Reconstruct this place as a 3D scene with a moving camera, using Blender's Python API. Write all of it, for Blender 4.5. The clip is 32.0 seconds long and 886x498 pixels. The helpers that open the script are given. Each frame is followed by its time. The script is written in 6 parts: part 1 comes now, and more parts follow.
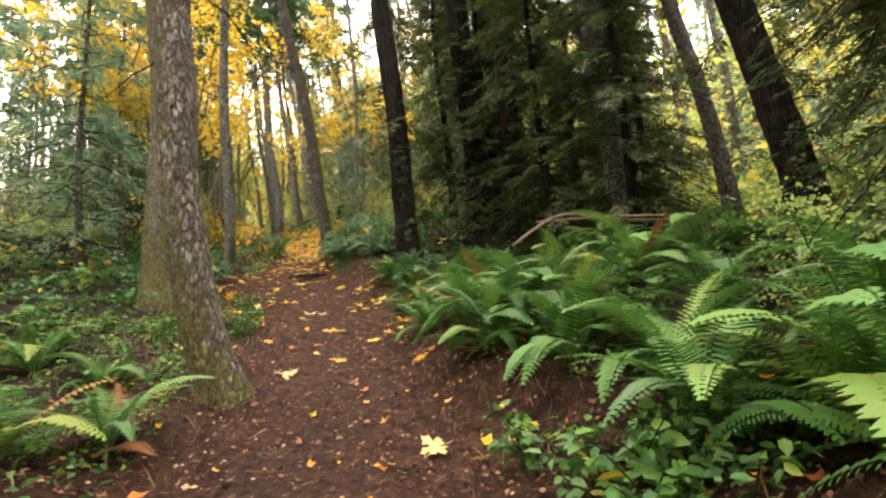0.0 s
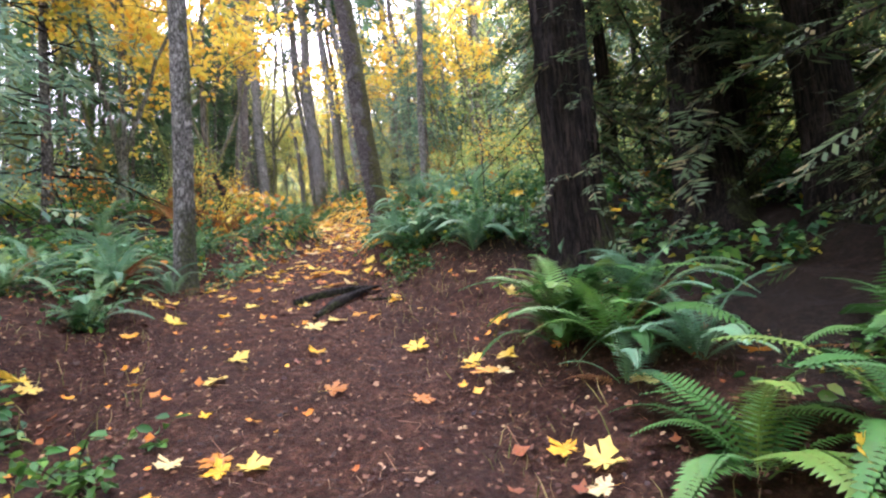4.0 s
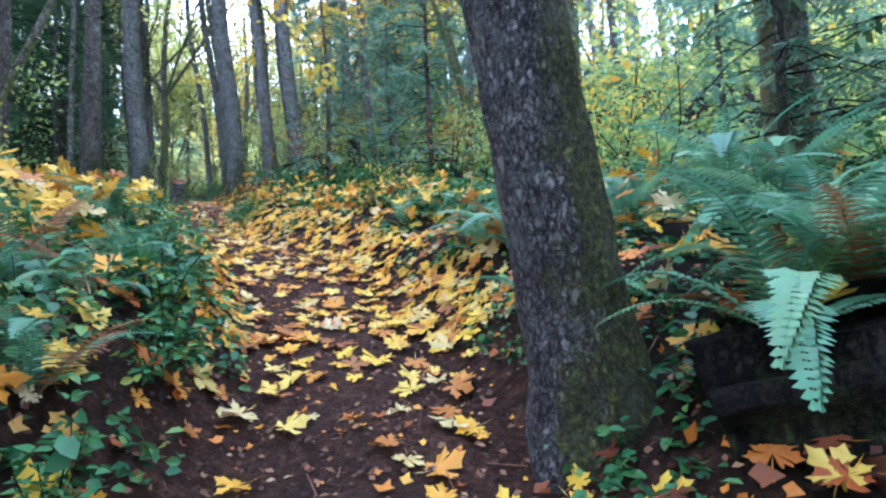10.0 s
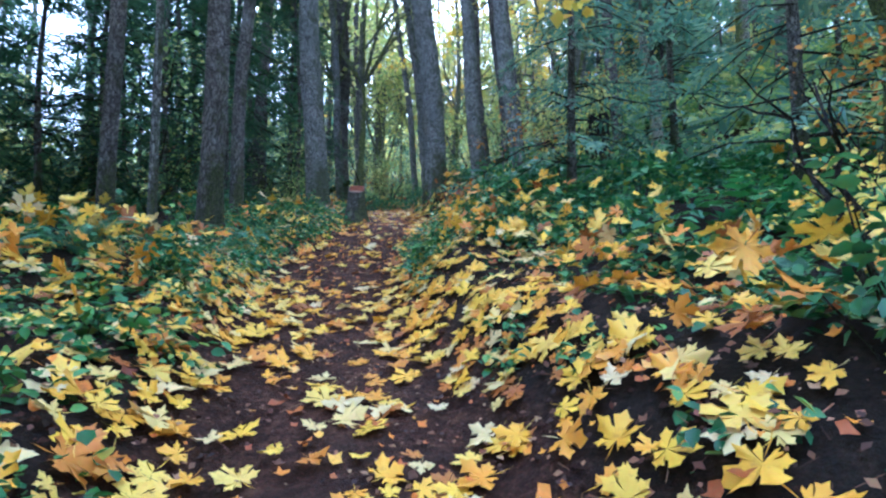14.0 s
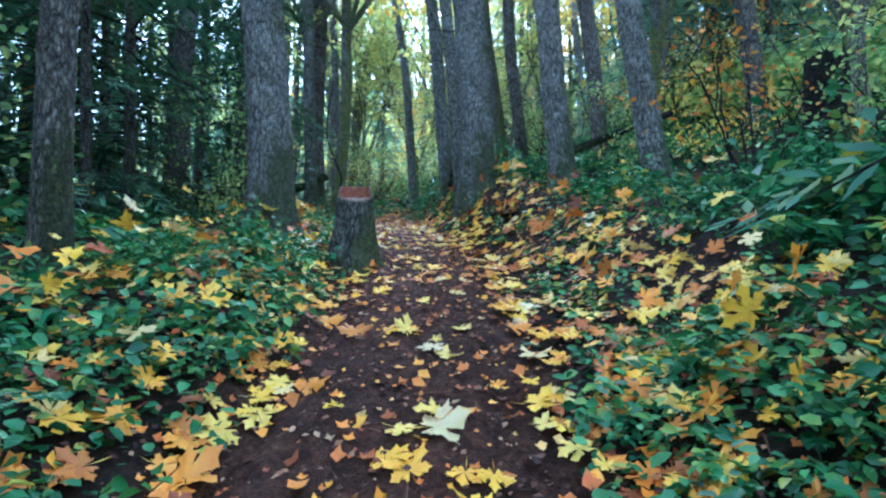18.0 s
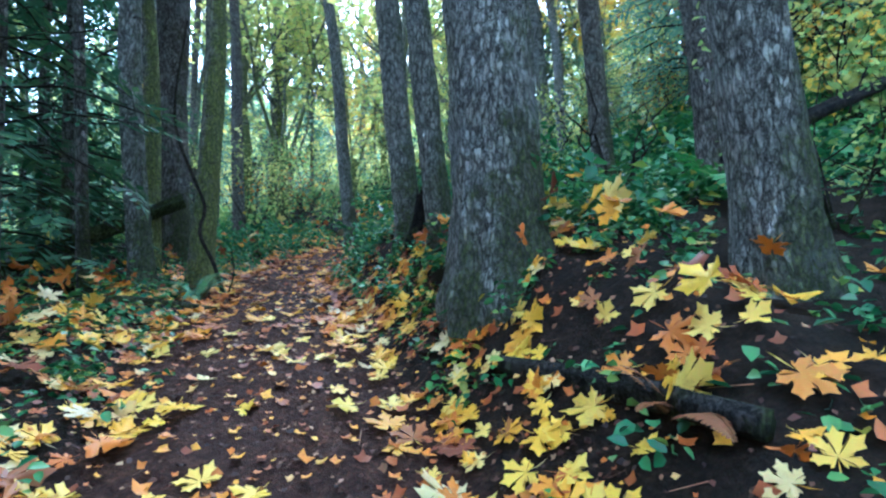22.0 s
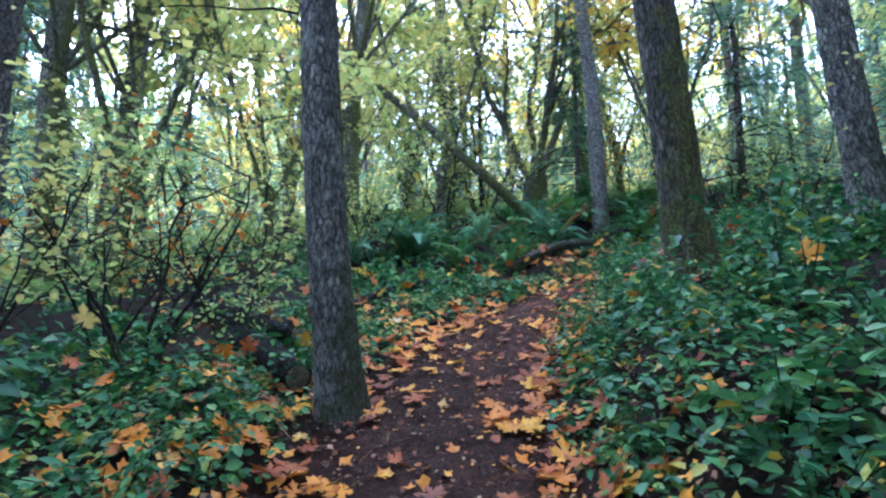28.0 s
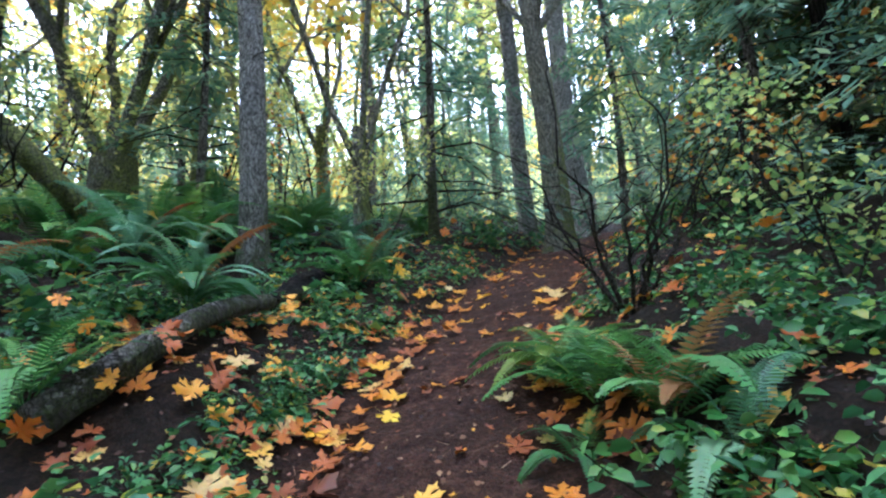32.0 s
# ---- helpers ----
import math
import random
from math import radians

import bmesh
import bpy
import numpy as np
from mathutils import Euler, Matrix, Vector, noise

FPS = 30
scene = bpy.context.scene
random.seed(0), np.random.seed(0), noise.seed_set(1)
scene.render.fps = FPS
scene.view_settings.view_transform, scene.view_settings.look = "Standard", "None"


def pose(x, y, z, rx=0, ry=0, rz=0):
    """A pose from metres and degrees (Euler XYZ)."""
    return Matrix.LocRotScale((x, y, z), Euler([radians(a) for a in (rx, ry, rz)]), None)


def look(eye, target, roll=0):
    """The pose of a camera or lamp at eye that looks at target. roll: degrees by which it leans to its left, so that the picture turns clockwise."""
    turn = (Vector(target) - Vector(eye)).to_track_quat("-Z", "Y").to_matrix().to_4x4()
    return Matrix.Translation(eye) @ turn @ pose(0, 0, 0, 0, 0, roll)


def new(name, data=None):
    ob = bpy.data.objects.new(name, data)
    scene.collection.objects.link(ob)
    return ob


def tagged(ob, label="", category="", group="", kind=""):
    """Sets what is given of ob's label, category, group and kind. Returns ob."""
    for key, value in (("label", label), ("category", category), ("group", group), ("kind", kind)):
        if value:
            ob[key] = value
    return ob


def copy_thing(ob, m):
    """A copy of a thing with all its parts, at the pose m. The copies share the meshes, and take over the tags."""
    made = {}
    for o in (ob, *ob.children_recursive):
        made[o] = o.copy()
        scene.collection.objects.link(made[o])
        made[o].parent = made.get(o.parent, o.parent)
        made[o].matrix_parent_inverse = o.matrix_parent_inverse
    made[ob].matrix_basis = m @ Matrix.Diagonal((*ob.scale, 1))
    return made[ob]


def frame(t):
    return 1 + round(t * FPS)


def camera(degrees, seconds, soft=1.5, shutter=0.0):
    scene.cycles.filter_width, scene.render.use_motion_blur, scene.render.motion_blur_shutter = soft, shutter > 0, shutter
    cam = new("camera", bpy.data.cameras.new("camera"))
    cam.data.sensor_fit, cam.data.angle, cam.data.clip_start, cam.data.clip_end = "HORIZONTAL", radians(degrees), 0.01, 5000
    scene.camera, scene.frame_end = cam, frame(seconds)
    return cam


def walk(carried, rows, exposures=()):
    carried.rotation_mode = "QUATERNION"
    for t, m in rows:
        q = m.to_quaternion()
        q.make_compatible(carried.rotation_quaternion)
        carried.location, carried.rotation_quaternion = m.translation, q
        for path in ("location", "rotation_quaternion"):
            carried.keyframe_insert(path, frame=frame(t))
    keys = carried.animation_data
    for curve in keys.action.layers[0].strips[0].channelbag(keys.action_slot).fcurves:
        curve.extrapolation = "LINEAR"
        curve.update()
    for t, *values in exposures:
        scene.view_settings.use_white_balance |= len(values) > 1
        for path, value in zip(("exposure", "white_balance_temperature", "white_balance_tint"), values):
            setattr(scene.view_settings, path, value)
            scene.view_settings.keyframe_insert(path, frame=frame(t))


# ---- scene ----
# the camera and its walk
cam = camera(79.4, 32.0, soft=2.3)
METRES, EYE, TILT, LEAN, TURN = 50.0, 1.25, 8.8, 5.0, 0.0
ROWS = [
    (0.0, 0.0, 0.0, 0.0, -0.0, 0.0, -0.0),
    (0.5, -0.0044, 0.0196, -0.0007, 0.78, -0.44, 0.26),
    (1.0, -0.0091, 0.0375, -0.0001, 2.4, -0.84, 0.43),
    (1.5, -0.0131, 0.055, 0.0001, 3.27, -1.32, 0.78),
    (2.0, -0.0172, 0.0731, 0.0011, 3.72, -1.84, 0.95),
    (2.5, -0.0197, 0.0906, 0.0018, 3.06, -2.22, 1.04),
    (4.5, -0.0365, 0.1588, 0.0033, 7.29, -3.76, 0.49),
    (5.0, -0.0427, 0.1753, 0.0039, 9.87, -4.57, 0.95),
    (5.5, -0.0487, 0.1904, 0.0047, 12.46, -5.03, 0.75),
    (6.0, -0.0569, 0.2048, 0.0056, 14.03, -5.49, 1.33),
    (6.5, -0.0627, 0.2185, 0.0073, 12.32, -5.69, 1.19),
    (7.0, -0.0685, 0.2321, 0.0081, 9.4, -5.96, 1.08),
    (7.5, -0.073, 0.246, 0.0099, 6.21, -5.99, -0.21),
    (8.0, -0.0781, 0.2595, 0.0107, 4.01, -5.89, -1.08),
    (8.5, -0.0827, 0.273, 0.011, 1.92, -5.73, -2.07),
    (9.0, -0.0869, 0.2885, 0.012, 0.03, -5.36, -2.1),
    (9.5, -0.09, 0.3035, 0.0132, -2.09, -5.18, -2.49),
    (10.0, -0.0913, 0.3199, 0.0139, -3.26, -4.81, -2.55),
    (10.5, -0.0938, 0.336, 0.0153, -4.11, -4.46, -2.87),
    (11.0, -0.095, 0.3518, 0.0158, -3.68, -4.34, -2.82),
    (11.5, -0.0977, 0.3677, 0.0169, -3.0, -4.48, -2.6),
    (12.0, -0.0998, 0.3835, 0.0173, -2.07, -4.6, -2.52),
    (12.5, -0.1038, 0.3987, 0.0183, 2.64, -5.22, -1.85),
    (13.0, -0.1073, 0.4131, 0.0194, 9.67, -5.7, -1.6),
    (13.5, -0.1135, 0.4261, 0.02, 18.08, -6.36, -1.53),
    (14.0, -0.1186, 0.4392, 0.0212, 19.1, -6.43, -1.23),
    (14.5, -0.1252, 0.4515, 0.0219, 20.17, -6.39, -0.56),
    (15.0, -0.132, 0.4638, 0.0234, 22.76, -6.79, -0.54),
    (15.5, -0.1401, 0.4753, 0.0231, 25.65, -7.17, -0.31),
    (17.5, -0.1758, 0.533, 0.0222, 19.16, -6.91, -2.22),
    (18.0, -0.1836, 0.5473, 0.0227, 15.73, -6.83, -2.22),
    (18.5, -0.1894, 0.562, 0.0233, 12.27, -6.75, -2.27),
    (19.0, -0.196, 0.576, 0.0244, 9.26, -7.16, -1.94),
    (19.5, -0.1999, 0.5908, 0.0252, 6.91, -7.0, -2.09),
    (20.0, -0.2041, 0.6041, 0.0266, 6.41, -6.76, -2.04),
    (20.5, -0.2061, 0.6167, 0.0284, 6.24, -6.65, -2.56),
    (21.0, -0.2104, 0.6285, 0.0293, 7.2, -6.8, -2.39),
    (21.5, -0.213, 0.6405, 0.0304, 7.76, -6.81, -2.64),
    (22.0, -0.2176, 0.6533, 0.0307, 9.4, -6.76, -2.0),
    (22.5, -0.2227, 0.6667, 0.0315, 11.65, -6.44, -2.37),
    (23.0, -0.2298, 0.6793, 0.031, 13.87, -6.3, -2.43),
    (23.5, -0.2362, 0.692, 0.0313, 13.68, -5.73, -2.59),
    (24.0, -0.2434, 0.7047, 0.031, 14.08, -5.47, -2.46),
    (24.5, -0.2505, 0.7166, 0.0304, 14.04, -5.03, -2.62),
    (26.5, -0.2759, 0.768, 0.0283, 9.7, -2.79, -3.77),
    (27.0, -0.2821, 0.7828, 0.027, 6.52, -2.04, -3.69),
    (27.5, -0.2872, 0.7977, 0.0268, 2.08, -0.92, -4.44),
    (28.0, -0.2902, 0.8124, 0.0266, -4.0, 0.58, -5.28),
    (28.5, -0.2918, 0.8266, 0.0266, -10.31, 1.78, -6.48),
    (29.0, -0.2927, 0.8422, 0.0265, -16.19, 2.49, -6.55),
    (29.5, -0.2902, 0.8567, 0.0272, -21.91, 3.23, -6.83),
    (30.0, -0.2865, 0.8719, 0.0284, -24.16, 3.66, -6.69),
    (30.5, -0.2825, 0.8879, 0.031, -27.75, 4.34, -7.13),
    (31.0, -0.2781, 0.9041, 0.0325, -34.4, 5.62, -7.06),
    (31.5, -0.273, 0.9198, 0.0348, -42.34, 6.98, -7.24),
    (32.0, -0.2668, 0.9352, 0.0369, -48.12, 7.72, -6.7),
]
walk(cam, [(t, pose(0, 0, EYE, TILT, LEAN, TURN) @ pose(METRES * x, METRES * y, METRES * z, 90 + pitch, roll, yaw)) for t, x, y, z, yaw, pitch, roll in ROWS],
     [(0.0, 1.85, 8000, 19), (2.0, 1.95, 7600, 14), (5.0, 2.4, 5500, 41), (7.0, 2.2, 5400, 43), (9.0, 2.1, 5050, 28), (10.0, 2.05, 4650, 18), (12.0, 1.85, 4450, 17), (13.0, 1.8, 4300, 15), (15.5, 1.8, 4350, 14), (18.0, 2.02, 4150, 5), (21.0, 2.25, 4250, 3), (22.5, 2.4, 4200, 5), (24.0, 2.8, 4450, 18), (28.0, 2.3, 4500, 20), (32.0, 2.45, 5000, 18)])

# ---- world and light: a bright overcast autumn day ----
world = bpy.data.worlds.new("overcast_sky")
scene.world = world
world.use_nodes = True
wn = world.node_tree.nodes
sky = wn.new("ShaderNodeTexSky")
sky.sky_type, sky.sun_disc = "NISHITA", False
sky.sun_elevation, sky.sun_rotation = radians(38), radians(-25)
sky.air_density, sky.dust_density, sky.ozone_density = 1.0, 4.0, 0.6
pale = wn.new("ShaderNodeMix")
pale.data_type = "RGBA"
pale.inputs["Factor"].default_value = 0.85
# the cloud cover is about three times as bright overhead as at the horizon
way = wn.new("ShaderNodeTexCoord")
split = wn.new("ShaderNodeSeparateXYZ")
cloud = wn.new("ShaderNodeValToRGB")
cloud.color_ramp.elements[0].color = (0.3, 0.325, 0.35, 1)
cloud.color_ramp.elements[1].color = (0.87, 0.93, 1.0, 1)
gain = wn.new("ShaderNodeVectorMath")
gain.operation = "SCALE"
gain.inputs["Scale"].default_value = 17.0
world.node_tree.links.new(way.outputs["Generated"], split.inputs[0])
world.node_tree.links.new(split.outputs["Z"], cloud.inputs[0])
world.node_tree.links.new(cloud.outputs[0], gain.inputs[0])
world.node_tree.links.new(gain.outputs[0], pale.inputs["B"])
world.node_tree.links.new(sky.outputs[0], pale.inputs["A"])
world.node_tree.links.new(pale.outputs["Result"], wn["Background"].inputs["Color"])
wn["Background"].inputs["Strength"].default_value = 0.15
sun = new("sun", bpy.data.lights.new("sun", "SUN"))
sun.data.energy, sun.data.angle, sun.data.color = 1.5, radians(14), (1, 0.95, 0.86)
sun.matrix_world = look((0, 0, 40), (6, -30, 12))

# ---- materials ----
def ramp_node(nt, stops):
    n = nt.nodes.new("ShaderNodeValToRGB")
    e = n.color_ramp.elements
    while len(e) < len(stops):
        e.new(0.5)
    for el, (at, c) in zip(e, stops):
        el.position, el.color = at, (*c, 1)
    return n


def noise_node(nt, vec, scale, detail=6, rough=0.6, distort=0.0):
    n = nt.nodes.new("ShaderNodeTexNoise")
    n.inputs["Scale"].default_value, n.inputs["Detail"].default_value = scale, detail
    n.inputs["Roughness"].default_value, n.inputs["Distortion"].default_value = rough, distort
    nt.links.new(vec, n.inputs["Vector"])
    return n


def blend(nt, fac, a, b, mode="MIX"):
    n = nt.nodes.new("ShaderNodeMix")
    n.data_type, n.blend_type = "RGBA", mode
    for key, v in (("Factor", fac), ("A", a), ("B", b)):
        if isinstance(v, (float, int)):
            n.inputs[key].default_value = v
        elif isinstance(v, tuple):
            n.inputs[key].default_value = (*v, 1)
        else:
            nt.links.new(v, n.inputs[key])
    return n.outputs["Result"]


def fresh(name, rough=0.85, spec=0.3):
    m = bpy.data.materials.new(name)
    m.use_nodes = True
    nt = m.node_tree
    p = nt.nodes["Principled BSDF"]
    p.inputs["Roughness"].default_value = rough
    p.inputs["Specular IOR Level"].default_value = spec
    return m, nt, p


def coords(nt, scale=(1, 1, 1)):
    tc, mp = nt.nodes.new("ShaderNodeTexCoord"), nt.nodes.new("ShaderNodeMapping")
    mp.inputs["Scale"].default_value = scale
    nt.links.new(tc.outputs["Object"], mp.inputs["Vector"])
    return tc, mp.outputs[0]


def bump(nt, p, height, strength, distance):
    b = nt.nodes.new("ShaderNodeBump")
    b.inputs["Strength"].default_value, b.inputs["Distance"].default_value = strength, distance
    nt.links.new(height, b.inputs["Height"])
    nt.links.new(b.outputs[0], p.inputs["Normal"])


def bark(name, dark, mid, light, moss=0.3, moss_top=0.9, streak=0.62, moss_color=(0.055, 0.068, 0.018), damp_side=0.17, plates=24):
    """Fissured bark with lichen; moss: how much of it is mossy, most of all up to moss_top metres."""
    m, nt, p = fresh(name, 0.9, 0.2)
    tc, vec = coords(nt, (1, 1, streak))
    big = noise_node(nt, vec, 11, 8, 0.7)
    fine = noise_node(nt, tc.outputs["Object"], 95, 6, 0.8)

    def furrow(scale, width, stretch):
        """Wandering dark furrows: 0 in them, 1 on the plates."""
        n = noise_node(nt, coords(nt, (1, 1, stretch))[1], scale, 8, 0.72, 0.15)
        off, size, edge = nt.nodes.new("ShaderNodeMath"), nt.nodes.new("ShaderNodeMath"), nt.nodes.new("ShaderNodeMapRange")
        off.operation, off.inputs[1].default_value = "SUBTRACT", 0.5
        size.operation = "ABSOLUTE"
        edge.inputs["From Max"].default_value = width
        nt.links.new(n.outputs["Fac"], off.inputs[0])
        nt.links.new(off.outputs[0], size.inputs[0])
        nt.links.new(size.outputs[0], edge.inputs["Value"])
        return edge

    gap = furrow(21, 0.05, streak * 0.55)
    cell = nt.nodes.new("ShaderNodeTexVoronoi")
    cell.feature = "DISTANCE_TO_EDGE"
    cell.inputs["Scale"].default_value = plates
    shaken = coords(nt, (1, 1, streak * 0.6))[1]
    nt.links.new(blend(nt, 0.11, shaken, noise_node(nt, shaken, 13, 6, 0.75).outputs["Color"], "ADD"), cell.inputs["Vector"])
    cross = nt.nodes.new("ShaderNodeMapRange")
    cross.inputs["From Max"].default_value = 0.16
    nt.links.new(cell.outputs["Distance"], cross.inputs["Value"])
    base = ramp_node(nt, [(0.28, dark), (0.46, mid), (0.72, light)])
    nt.links.new(big.outputs["Fac"], base.inputs[0])
    tone = blend(nt, gap.outputs[0], tuple(c * 0.45 for c in dark), base.outputs[0])
    chip = blend(nt, cross.outputs[0], (0.13, 0.12, 0.11), (1.0, 1.0, 1.0))
    tone = blend(nt, 0.9, tone, chip, "MULTIPLY")
    tone = blend(nt, 0.85, tone, fine.outputs["Fac"], "OVERLAY")
    patch = noise_node(nt, tc.outputs["Object"], 2.2, 6, 0.7)
    lich = ramp_node(nt, [(0.54, (0, 0, 0)), (0.75, (0.4, 0.4, 0.4))])
    nt.links.new(patch.outputs["Fac"], lich.inputs[0])
    tone = blend(nt, lich.outputs[0], tone, tuple(min(0.55, c * 1.5 + 0.03) for c in light))
    sep = nt.nodes.new("ShaderNodeSeparateXYZ")
    nt.links.new(tc.outputs["Object"], sep.inputs[0])
    low = nt.nodes.new("ShaderNodeMapRange")
    low.inputs["From Min"].default_value, low.inputs["From Max"].default_value = moss_top, 0.0
    low.inputs["To Max"].default_value = 0.32
    nt.links.new(sep.outputs["Z"], low.inputs["Value"])
    mn = noise_node(nt, tc.outputs["Object"], 3.5, 8, 0.75)
    add = nt.nodes.new("ShaderNodeMath")
    nt.links.new(low.outputs[0], add.inputs[0])
    nt.links.new(mn.outputs["Fac"], add.inputs[1])
    damp = nt.nodes.new("ShaderNodeSeparateXYZ")
    nt.links.new(tc.outputs["Normal"], damp.inputs[0])
    side = nt.nodes.new("ShaderNodeMath")
    side.operation, side.inputs[1].default_value = "MULTIPLY_ADD", damp_side
    nt.links.new(damp.outputs["X"], side.inputs[0])
    nt.links.new(add.outputs[0], side.inputs[2])
    mr = ramp_node(nt, [(0.75 - 0.5 * moss, (0, 0, 0)), (0.9 - 0.5 * moss, (0.9, 0.9, 0.9))])
    nt.links.new(side.outputs[0], mr.inputs[0])
    tuft = noise_node(nt, tc.outputs["Object"], 34, 8, 0.8)
    mcol = ramp_node(nt, [(0.36, tuple(c * 0.25 for c in moss_color)), (0.5, moss_color), (0.64, tuple(c * 2.6 for c in moss_color))])
    nt.links.new(tuft.outputs["Fac"], mcol.inputs[0])
    thin = blend(nt, gap.outputs[0], (0.25, 0.25, 0.25), (1.0, 1.0, 1.0))
    cover = blend(nt, 1.0, mr.outputs[0], thin, "MULTIPLY")
    tone = blend(nt, cover, tone, mcol.outputs[0])
    nt.links.new(tone, p.inputs["Base Color"])
    h = blend(nt, 0.35, blend(nt, 0.5, gap.outputs[0], cross.outputs[0]), blend(nt, 0.5, fine.outputs["Color"], tuft.outputs["Color"]))
    bump(nt, p, h, 1.0, 0.045)
    return m


def earth(name, stops, patches, patch_amount=0.5, rough=0.95, scale=9, trodden=None):
    """Crumbly soil or sawn wood: grain, crumbs and larger patches."""
    m, nt, p = fresh(name, rough, 0.2)
    tc, vec = coords(nt)
    n1 = noise_node(nt, vec, scale, 12, 0.85)
    n2 = noise_node(nt, vec, 0.9, 8, 0.7)
    n3 = noise_node(nt, vec, 70, 4, 0.8)
    crumb = nt.nodes.new("ShaderNodeTexVoronoi")
    crumb.inputs["Scale"].default_value = 55
    nt.links.new(blend(nt, 0.06, vec, n3.outputs["Color"], "ADD"), crumb.inputs["Vector"])
    r = ramp_node(nt, stops)
    nt.links.new(n1.outputs["Fac"], r.inputs[0])
    pr = ramp_node(nt, [(0.42, (0, 0, 0)), (0.6, (patch_amount,) * 3)])
    nt.links.new(n2.outputs["Fac"], pr.inputs[0])
    tone = blend(nt, pr.outputs[0], r.outputs[0], patches)
    if trodden:
        at = nt.nodes.new("ShaderNodeAttribute")
        at.attribute_name = "tread"
        r2 = ramp_node(nt, trodden)
        nt.links.new(n1.outputs["Fac"], r2.inputs[0])
        ragged = nt.nodes.new("ShaderNodeMath")
        ragged.operation = "MULTIPLY_ADD"
        ragged.inputs[1].default_value = 0.9
        nt.links.new(noise_node(nt, vec, 5, 6, 0.75).outputs["Fac"], ragged.inputs[0])
        nt.links.new(at.outputs["Fac"], ragged.inputs[2])
        edge = ramp_node(nt, [(0.72, (0, 0, 0)), (1.0, (1, 1, 1))])
        nt.links.new(ragged.outputs[0], edge.inputs[0])
        tone = blend(nt, edge.outputs[0], tone, r2.outputs[0])
    cr = ramp_node(nt, [(0.0, (0.25, 0.25, 0.25)), (0.5, (0.5, 0.5, 0.5)), (1.0, (0.85, 0.82, 0.78))])
    nt.links.new(crumb.outputs["Color"], cr.inputs[0])
    tone = blend(nt, 0.75, tone, cr.outputs[0], "OVERLAY")
    tone = blend(nt, 0.6, tone, n3.outputs["Color"], "SOFT_LIGHT")
    nt.links.new(tone, p.inputs["Base Color"])
    bump(nt, p, blend(nt, 0.5, n1.outputs["Color"], crumb.outputs["Distance"]), 1.0, 0.03)
    return m


def leafy(name, stops, gloss=0.5, thin=0.35, by="island", vein=60, spec=0.4, blotch=None, grain=14):
    """A leaf's upper side and the light that comes through it; the tone differs from leaf to leaf."""
    m, nt, p = fresh(name, gloss, spec)
    tc, vec = coords(nt)
    if by == "island":
        src = nt.nodes.new("ShaderNodeNewGeometry").outputs["Random Per Island"]
    else:
        src = nt.nodes.new("ShaderNodeObjectInfo").outputs["Random"]
    r = ramp_node(nt, stops)
    nt.links.new(src, r.inputs[0])
    n = noise_node(nt, vec, vein, 4, 0.6)
    n2 = noise_node(nt, vec, 7, 3, 0.6)
    tone = blend(nt, 0.35, r.outputs[0], n.outputs["Color"], "SOFT_LIGHT")
    tone = blend(nt, 0.3, tone, n2.outputs["Color"], "SOFT_LIGHT")
    if blotch:
        spot = ramp_node(nt, [(0.54, (0, 0, 0)), (0.7, (0.6, 0.6, 0.6))])
        nt.links.new(noise_node(nt, vec, grain, 6, 0.7).outputs["Fac"], spot.inputs[0])
        tone = blend(nt, spot.outputs[0], tone, blotch)
    nt.links.new(tone, p.inputs["Base Color"])
    bump(nt, p, n.outputs["Fac"], 0.25, 0.004)
    t = nt.nodes.new("ShaderNodeBsdfTranslucent")
    nt.links.new(tone, t.inputs["Color"])
    mix = nt.nodes.new("ShaderNodeMixShader")
    mix.inputs[0].default_value = thin
    nt.links.new(p.outputs[0], mix.inputs[1])
    nt.links.new(t.outputs[0], mix.inputs[2])
    nt.links.new(mix.outputs[0], nt.nodes["Material Output"].inputs["Surface"])
    return m


BARK_FIR = bark("grey_fir_bark", (0.18, 0.17, 0.15), (0.36, 0.345, 0.305), (0.52, 0.51, 0.455), 0.29, 1.2)
BARK_SCALY = bark("scaly_purplish_bark", (0.085, 0.07, 0.066), (0.23, 0.195, 0.185), (0.38, 0.345, 0.33), 0.36, 1.6, 0.95, (0.1, 0.1, 0.022), 0.34, 34)
BARK_WARM = bark("warm_fir_bark", (0.22, 0.17, 0.135), (0.41, 0.345, 0.285), (0.57, 0.5, 0.43), 0.42, 1.7, 0.62, (0.17, 0.15, 0.04), -0.2)
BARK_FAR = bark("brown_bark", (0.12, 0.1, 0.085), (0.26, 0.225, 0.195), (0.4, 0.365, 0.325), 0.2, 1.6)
BARK_OLD = bark("old_mossy_bark", (0.07, 0.06, 0.05), (0.2, 0.18, 0.15), (0.34, 0.31, 0.27), 0.46, 3.0, 0.5, (0.12, 0.125, 0.03))
BARK_STUMP = bark("weathered_stump_bark", (0.06, 0.055, 0.045), (0.18, 0.17, 0.135), (0.34, 0.33, 0.265), 0.27, 0.7, 0.7, (0.07, 0.085, 0.02))
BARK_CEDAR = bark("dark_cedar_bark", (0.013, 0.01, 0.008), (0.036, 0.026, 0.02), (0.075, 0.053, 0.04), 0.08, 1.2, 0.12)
BARK_MOSS = bark("mossy_bark", (0.15, 0.14, 0.105), (0.33, 0.31, 0.235), (0.48, 0.46, 0.36), 0.34, 5.0, 0.5, (0.17, 0.19, 0.045), 0.22)
